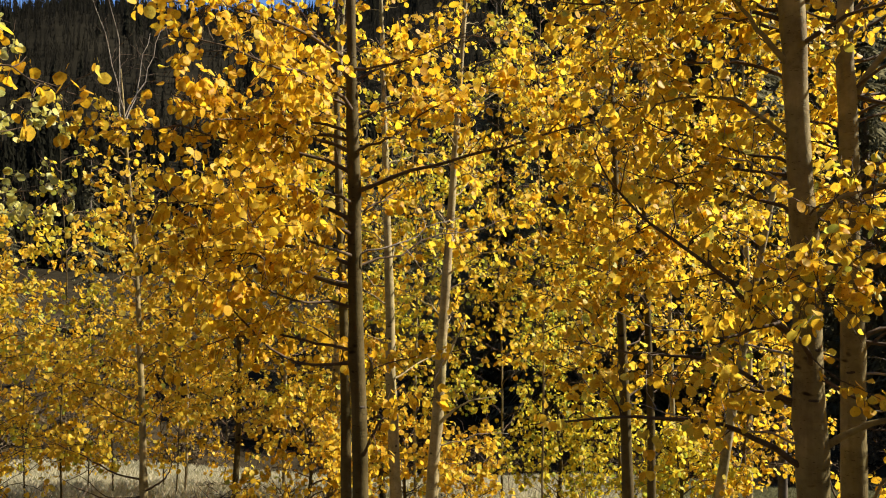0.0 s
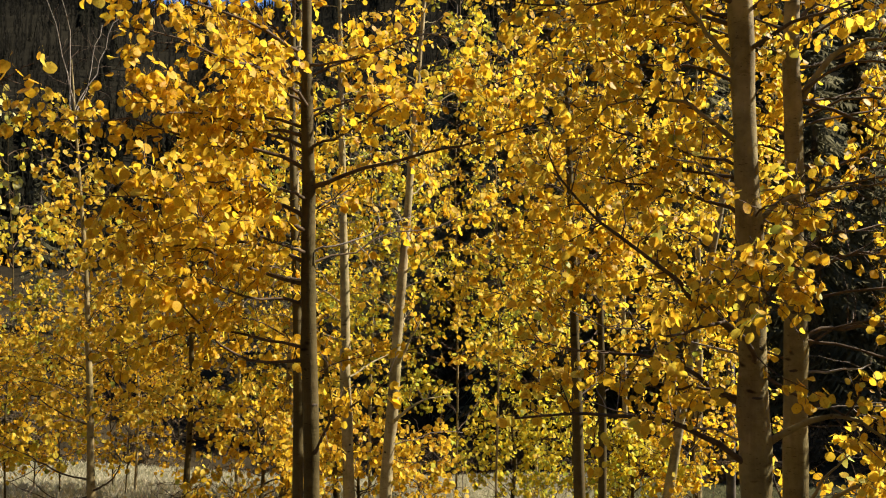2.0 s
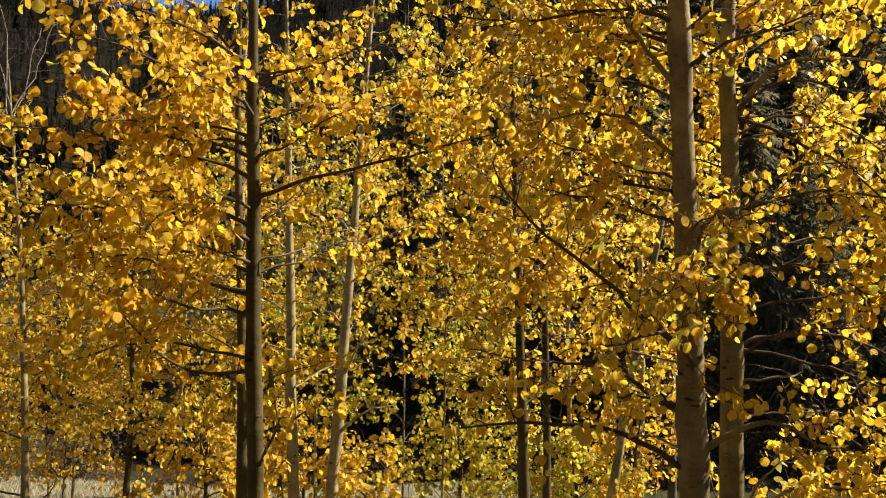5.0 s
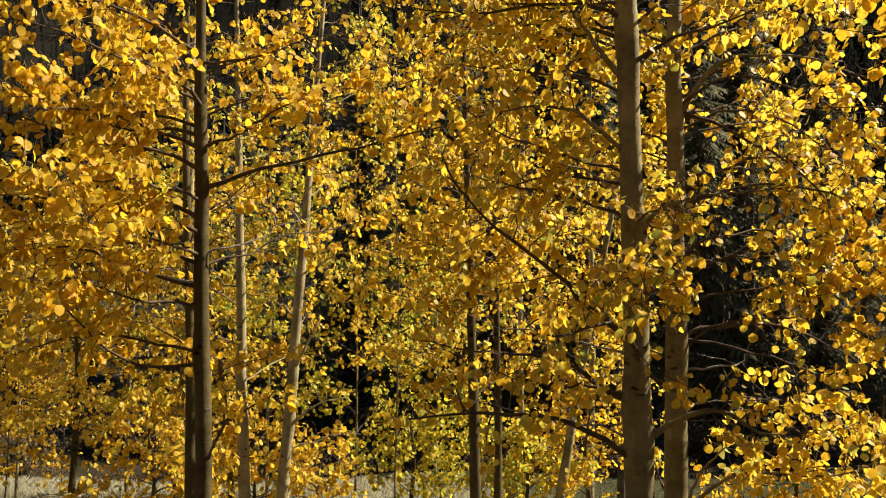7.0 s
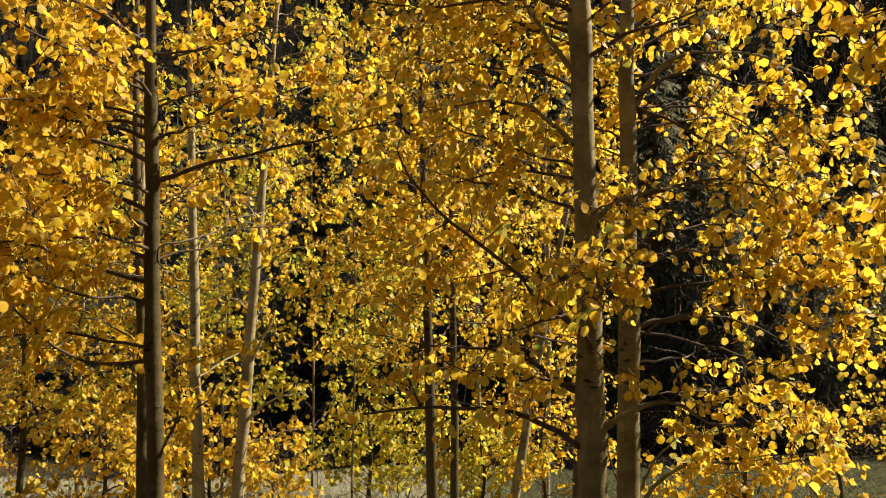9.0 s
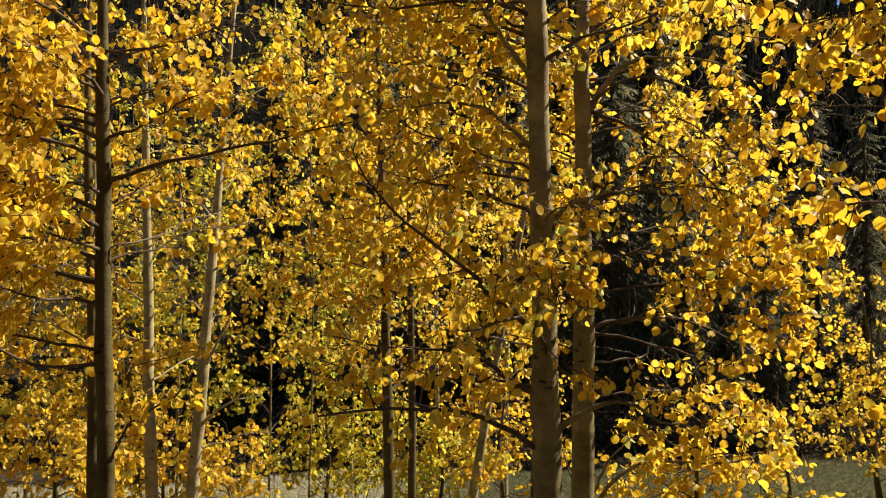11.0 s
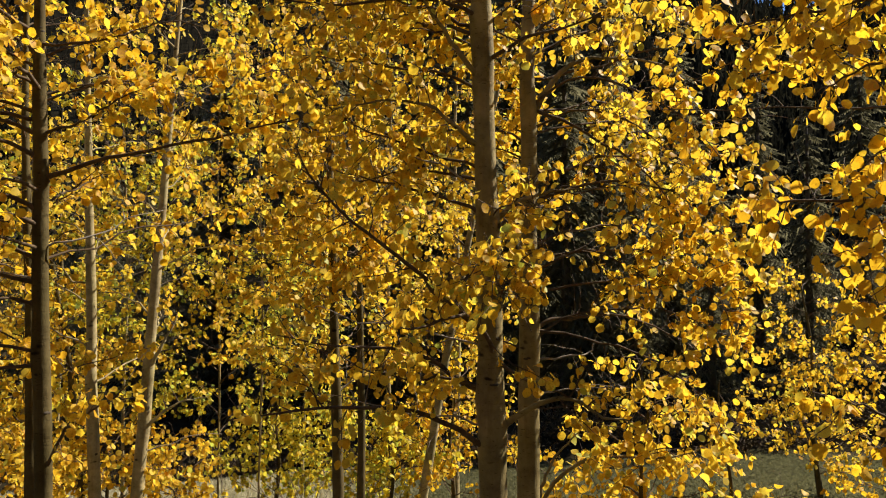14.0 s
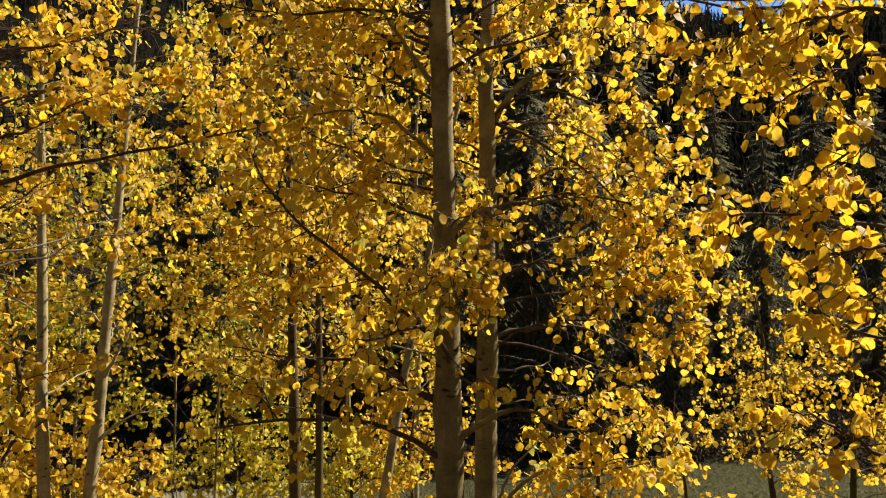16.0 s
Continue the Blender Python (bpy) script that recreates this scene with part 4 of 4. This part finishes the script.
# ---- the middle of the grove: label, compass, distance, height, radius, leaf, crown from, to, reach, limbs, twigs, lean, bark, further limbs ----
MIDDLE = [
    ("pale aspen with a forked stem among small yellow leaves", -12.3, 6.3, 4.9, 0.051, LEAF_YELLOW, 1.5, 4.4, 1.0, 34, 11, (0.060, 0.0), BARK_PALE,
     ((0.7, 95, 0.6, 20, 10, 0.005, -5), (1.9, 100, 0.5, 25, 20, 0.004, -4))),
    ("straight pale aspen among golden leaves", -14.8, 6.3, 5.0, 0.050, LEAF_YELLOW, 1.2, 4.2, 1.05, 30, 10, (-0.022, 0.0), BARK_PALE, ()),
    ("thin upright aspen with yellow leaves", 1.5, 5.2, 4.4, 0.040, LEAF_YELLOW, 1.0, 4.2, 0.85, 50, 10, (-0.034, 0.0), BARK_THIN, ((1.82, 185, 0.45, 25, 5, 0.005, 13), (2.0, 150, 0.5, 20, 0, 0.005, 13), (2.15, 215, 0.5, 20, 0, 0.005, 13), (2.3, 175, 0.5, 15, 0, 0.005, 13), (2.5, 195, 0.5, 20, 0, 0.005, 13))),
    ("very thin aspen stem with yellow leaves", 3.1, 5.4, 4.2, 0.031, LEAF_YELLOW, 1.2, 4.0, 0.75, 40, 10, (-0.022, 0.0), BARK_THIN, ((1.8, 180, 0.45, 25, 5, 0.005, 13), (2.05, 150, 0.5, 20, 0, 0.005, 13), (2.3, 205, 0.5, 20, 0, 0.005, 13))),
    ("leaning thin pale aspen stem", 6.4, 6.3, 4.6, 0.040, LEAF_YELLOW, 1.3, 4.4, 0.9, 36, 10, (0.156, 0.0), BARK_PALE, ()),
    ("slim aspen with a bare twiggy top", -31.4, 6.8, 3.75, 0.032, LEAF_YELLOW, 0.8, 3.3, 0.95, 42, 11, (-0.049, 0.0), BARK,
     ((3.1, -70, 1.2, 62, 78, 0.0045, -9), (3.3, 80, 1.0, 66, 80, 0.004, -8), (3.35, 170, 1.0, 76, 84, 0.004, -6), (3.2, 10, 0.9, 60, 76, 0.0035, -6))),
    ("low young aspen on the meadow edge", -25.9, 7.6, 3.8, 0.030, LEAF_YELLOW, 0.6, 3.6, 1.0, 32, 12, (0.03, 0.0), BARK_THIN, ()),
    ("pale aspen stem half hidden by leaves", -19.3, 7.2, 5.2, 0.052, LEAF_GREEN, 0.6, 4.4, 0.95, 32, 11, (0.02, 0.0), BARK_PALE, ()),
    ("thin dark aspen stem", -15.6, 7.4, 4.2, 0.032, LEAF_YELLOW, 0.5, 4.0, 0.9, 28, 11, (-0.08, 0.0), BARK_THIN, ()),
    ("bushy young aspen of small yellow-green leaves", -36.5, 8.0, 3.5, 0.010, LEAF_GREEN, 0.3, 3.4, 1.1, 28, 13, (0.0, 0.0), BARK_THIN, ()),
    ("bushy young aspen of small yellow leaves", -41.0, 7.4, 2.8, 0.009, LEAF_YELLOW, 0.3, 2.7, 1.0, 32, 10, (0.0, 0.0), BARK_THIN, ()),
    ("yellow-green aspen deeper in the grove", -7.4, 8.4, 6.0, 0.012, LEAF_GREEN, 0.8, 5.8, 1.2, 62, 12, (0.0, 0.0), BARK, ()),
    ("golden aspen deeper in the grove", -22.5, 9.0, 5.2, 0.025, LEAF_YELLOW, 0.6, 4.7, 1.3, 38, 12, (0.0, 0.0), BARK_PALE, ()),
    ("golden aspen deeper in the grove", -29.0, 9.4, 3.8, 0.016, LEAF_YELLOW, 0.6, 3.7, 1.25, 25, 11, (0.0, 0.0), BARK_PALE, ()),
    ("low golden aspen on the meadow", -33.5, 9.8, 2.9, 0.009, LEAF_GOLD, 0.2, 2.8, 1.2, 25, 11, (0.0, 0.0), BARK_THIN, ()),
    ("slender aspen with a high yellow crown", -4.6, 7.6, 5.6, 0.011, LEAF_YELLOW, 1.2, 5.4, 1.1, 52, 11, (0.0, 0.0), BARK, ()),
    ("yellow aspen deeper in the grove", 9.0, 8.2, 4.9, 0.045, LEAF_YELLOW, 0.4, 4.7, 1.1, 42, 12, (0.0, 0.0), BARK_PALE, ()),
    ("yellow-green aspen deeper in the grove", -1.8, 9.6, 3.5, 0.02, LEAF_GREEN, 1.2, 3.4, 1.0, 40, 12, (0.0, 0.0), BARK_PALE, ()),
    ("yellow aspen deeper in the grove", 4.4, 8.6, 6.0, 0.03, LEAF_YELLOW, 2.0, 5.8, 1.15, 46, 11, (0.0, 0.0), BARK_PALE, ()),
    ("low golden sapling at the foot of the grove", -21.0, 6.4, 1.1, 0.02, LEAF_YELLOW, 0.15, 1.05, 0.7, 24, 11, (0.0, 0.0), BARK_THIN, ()),
    ("low yellow sapling at the foot of the grove", -14.0, 7.0, 1.0, 0.02, LEAF_YELLOW, 0.15, 0.95, 0.75, 24, 11, (0.0, 0.0), BARK_THIN, ()),
    ("low yellow sapling at the foot of the grove", -9.9, 6.6, 0.75, 0.018, LEAF_YELLOW, 0.12, 0.7, 0.5, 16, 9, (0.0, 0.0), BARK_THIN, ()),
    ("low yellow sapling at the foot of the grove", 4.6, 6.6, 0.95, 0.02, LEAF_GREEN, 0.12, 0.9, 0.6, 22, 10, (0.0, 0.0), BARK_THIN, ()),
    ("yellow-green low aspen by the bank", -3.4, 8.2, 1.15, 0.025, LEAF_GREEN, 0.15, 1.1, 0.9, 26, 11, (0.0, 0.0), BARK_THIN, ()),
    ("yellow-green low aspen by the bank", 0.8, 8.6, 1.3, 0.025, LEAF_GREEN, 0.15, 1.25, 0.9, 26, 11, (0.0, 0.0), BARK_THIN, ()),
    ("low golden sapling behind the tall aspen", 9.0, 7.0, 1.35, 0.02, LEAF_GOLD, 0.2, 1.3, 0.75, 30, 11, (0.0, 0.0), BARK_THIN, ()),
    ("bright low sapling of large yellow leaves", 22.8, 4.3, 1.62, 0.02, LEAF_YELLOW, 0.3, 1.5, 0.60, 24, 9, (0.0, 0.0), BARK_THIN, ()),
    ("bright low sapling of large yellow leaves", 28.0, 4.6, 1.45, 0.02, LEAF_YELLOW, 0.3, 1.4, 0.60, 12, 9, (0.0, 0.0), BARK_THIN, ()),
    ("yellow-green aspen deeper in the grove", -13.4, 8.6, 4.6, 0.02, LEAF_GREEN, 0.9, 4.4, 1.1, 40, 12, (0.0, 0.0), BARK_PALE, ()),
    ("golden aspen deeper in the grove", -17.4, 9.6, 4.4, 0.02, LEAF_YELLOW, 0.7, 4.2, 1.1, 36, 12, (0.0, 0.0), BARK_PALE, ()),
    ("golden aspen with a full low crown on the meadow", -44.5, 8.4, 3.0, 0.008, LEAF_GOLD, 0.3, 2.9, 1.15, 29, 12, (0.0, 0.0), BARK_THIN, ()),
    ("golden aspen with a full low crown on the meadow", -38.6, 8.8, 3.0, 0.008, LEAF_GOLD, 0.3, 2.9, 1.2, 23, 12, (0.0, 0.0), BARK_THIN, ()),
    ("golden aspen with a full low crown on the meadow", -29.6, 8.8, 2.8, 0.008, LEAF_GOLD, 0.4, 2.7, 1.15, 20, 12, (0.0, 0.0), BARK_THIN, ()),
    ("bushy golden aspen at the far edge of the meadow", -40.0, 9.6, 2.5, 0.008, LEAF_YELLOW, 0.2, 2.4, 1.1, 24, 12, (0.0, 0.0), BARK_THIN, ()),
    ("bushy golden aspen at the far edge of the meadow", -35.0, 10.4, 2.2, 0.008, LEAF_GOLD, 0.15, 2.1, 1.2, 24, 12, (0.0, 0.0), BARK_THIN, ()),
    ("bushy golden aspen at the far edge of the meadow", -30.4, 10.2, 2.4, 0.008, LEAF_YELLOW, 0.15, 2.3, 1.2, 24, 12, (0.0, 0.0), BARK_THIN, ()),
    ("bushy golden aspen at the far edge of the meadow", -26.5, 10.6, 2.3, 0.008, LEAF_GOLD, 0.15, 2.2, 1.2, 24, 12, (0.0, 0.0), BARK_THIN, ()),
    ("bushy golden aspen at the far edge of the meadow", -19.0, 10.0, 2.5, 0.008, LEAF_YELLOW, 0.15, 2.4, 1.2, 24, 12, (0.0, 0.0), BARK_THIN, ()),
    ("small-leaved young aspen before the dark spruces", 32.9, 8.8, 2.4, 0.030, LEAF_YELLOW, 0.15, 2.3, 0.85, 34, 10, (-0.06, 0.0), BARK_THIN, ()),
    ("small-leaved young aspen before the dark spruces", 37.5, 7.8, 2.6, 0.03, LEAF_GOLD, 0.15, 2.5, 0.95, 36, 10, (0.0, 0.0), BARK_THIN, ()),
]
# bends of the stems that stand free, and limbs that show
STEM_BENDS = {
    0: ((0.35, -1.335, 6.15), (0.66, -1.317, 6.15), (1.0, -1.287, 6.15), (1.33, -1.265, 6.15), (1.9, -1.224, 6.15), (2.64, -1.167, 6.15)),
    1: ((0.47, -1.616, 6.09), (0.95, -1.635, 6.09), (1.28, -1.653, 6.09), (1.57, -1.648, 6.09), (2.42, -1.674, 6.09), (3.16, -1.692, 6.09)),
    2: ((0.56, 0.117, 5.2), (1.06, 0.107, 5.2), (1.77, 0.086, 5.2)),
    3: ((0.5, 0.266, 5.39), (1.03, 0.268, 5.39), (1.76, 0.257, 5.39)),
    4: ((0.24, 0.761, 6.26), (0.77, 0.852, 6.26), (1.12, 0.907, 6.26), (2.05, 1.09, 6.26)),
    5: ((0.36, -3.571, 5.8), (1.0, -3.593, 5.8), (1.51, -3.618, 5.8), (2.08, -3.653, 5.8), (2.83, -3.725, 5.8)),
    8: ((0.11, -2.005, 7.1), (0.47, -2.031, 7.1), (1.09, -2.099, 7.1), (1.3, -2.124, 7.1), (1.76, -2.205, 7.1)),
}
FORKS = {
    0: ((1.27, ((0.065, -0.03, 0.13), (0.13, -0.04, 0.25), (0.22, -0.03, 0.42)), 0.021, 3), (0.87, ((0.06, -0.03, 0.04), (0.16, -0.05, 0.13), (0.28, -0.04, 0.19), (0.46, 0.0, 0.22)), 0.017, 3)),
    5: ((0.42, ((-0.18, -0.05, 0.05), (-0.36, -0.10, 0.15), (-0.48, -0.12, 0.22), (-0.66, -0.15, 0.29), (-0.84, -0.2, 0.38)), 0.008, 1),
        (0.84, ((-0.16, -0.05, 0.07), (-0.33, -0.10, 0.19), (-0.46, -0.12, 0.29), (-0.51, -0.15, 0.37)), 0.007, 2),
        (0.30, ((-0.23, -0.08, -0.02), (-0.45, -0.12, 0.05), (-0.61, -0.15, 0.14), (-0.66, -0.15, 0.21)), 0.006, 0),
        (0.33, ((0.18, -0.05, 0.10), (0.27, -0.08, 0.22), (0.30, -0.10, 0.33)), 0.009, 1),
        (0.28, ((-0.23, -0.12, 0.03), (-0.35, -0.2, 0.17), (-0.45, -0.25, 0.24)), 0.005, 0),
        (0.90, ((0.11, -0.03, 0.10), (0.20, -0.05, 0.23)), 0.006, 1)),
}
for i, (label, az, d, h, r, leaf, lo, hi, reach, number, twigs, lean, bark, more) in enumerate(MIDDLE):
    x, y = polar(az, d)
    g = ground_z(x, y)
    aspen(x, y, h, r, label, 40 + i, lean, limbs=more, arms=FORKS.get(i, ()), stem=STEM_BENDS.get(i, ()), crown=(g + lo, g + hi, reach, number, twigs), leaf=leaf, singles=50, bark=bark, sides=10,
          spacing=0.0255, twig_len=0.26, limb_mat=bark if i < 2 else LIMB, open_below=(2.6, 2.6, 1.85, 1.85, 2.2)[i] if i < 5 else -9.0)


def stone(x, y, size, seed):
    bm = bmesh.new()
    bmesh.ops.create_icosphere(bm, subdivisions=3, radius=size)
    for v in bm.verts:
        v.co *= 1 + 0.35 * noise.noise(v.co * (2.2 / size) + Vector((seed, 0, 0)))
        v.co.z *= 0.55
    me = bpy.data.meshes.new("stone")
    bm.to_mesh(me)
    bm.free()
    me.polygons.foreach_set("use_smooth", [True] * len(me.polygons))
    me.materials.append(STONE)
    ob = new("stone", me)
    ob.location = (x, y, ground_z(x, y) + size * 0.2)
    tagged(ob, "pale grey stone lying in the dry grass", "stone")


stone(*polar(24.2, 7.6), 0.13, 3)


def wire_fence(seed):
    """Two slack strands of wire on weathered posts along the foot of the meadow."""
    rng = np.random.default_rng(seed)
    ob = thing("wire_fence", (3.5, 8.3, ground_z(3.5, 8.3)), "old wire fence of thin strands on weathered wooden posts", "fence")
    base = np.array(ob.location)
    ends = [(1.75, 8.95), (6.6, 6.95), (9.9, 5.6)]
    for x, y in ends:
        g = ground_z(x, y)
        line = np.array([(x, y, g - 0.15), (x + 0.01, y, g + 0.5), (x + 0.015, y + 0.01, max(1.08, g + 1.0))]) - base
        part("post", *tube(line, [0.05, 0.047, 0.043], 9), CONIFER_BARK, ob, smooth=True)
    for level in (0.99, 0.79):
        for (ax, ay), (bx, by) in zip(ends, ends[1:]):
            f = np.linspace(0, 1, 12)
            sag = 0.025 * 4 * f * (1 - f)
            pts = np.stack([ax + (bx - ax) * f, ay + (by - ay) * f, level - sag + rng.normal(size=12) * 0.001], -1) - base
            part("wire", *tube(pts, np.full(12, 0.0016), 5), GREY_WOOD, ob, smooth=True)


wire_fence(31)
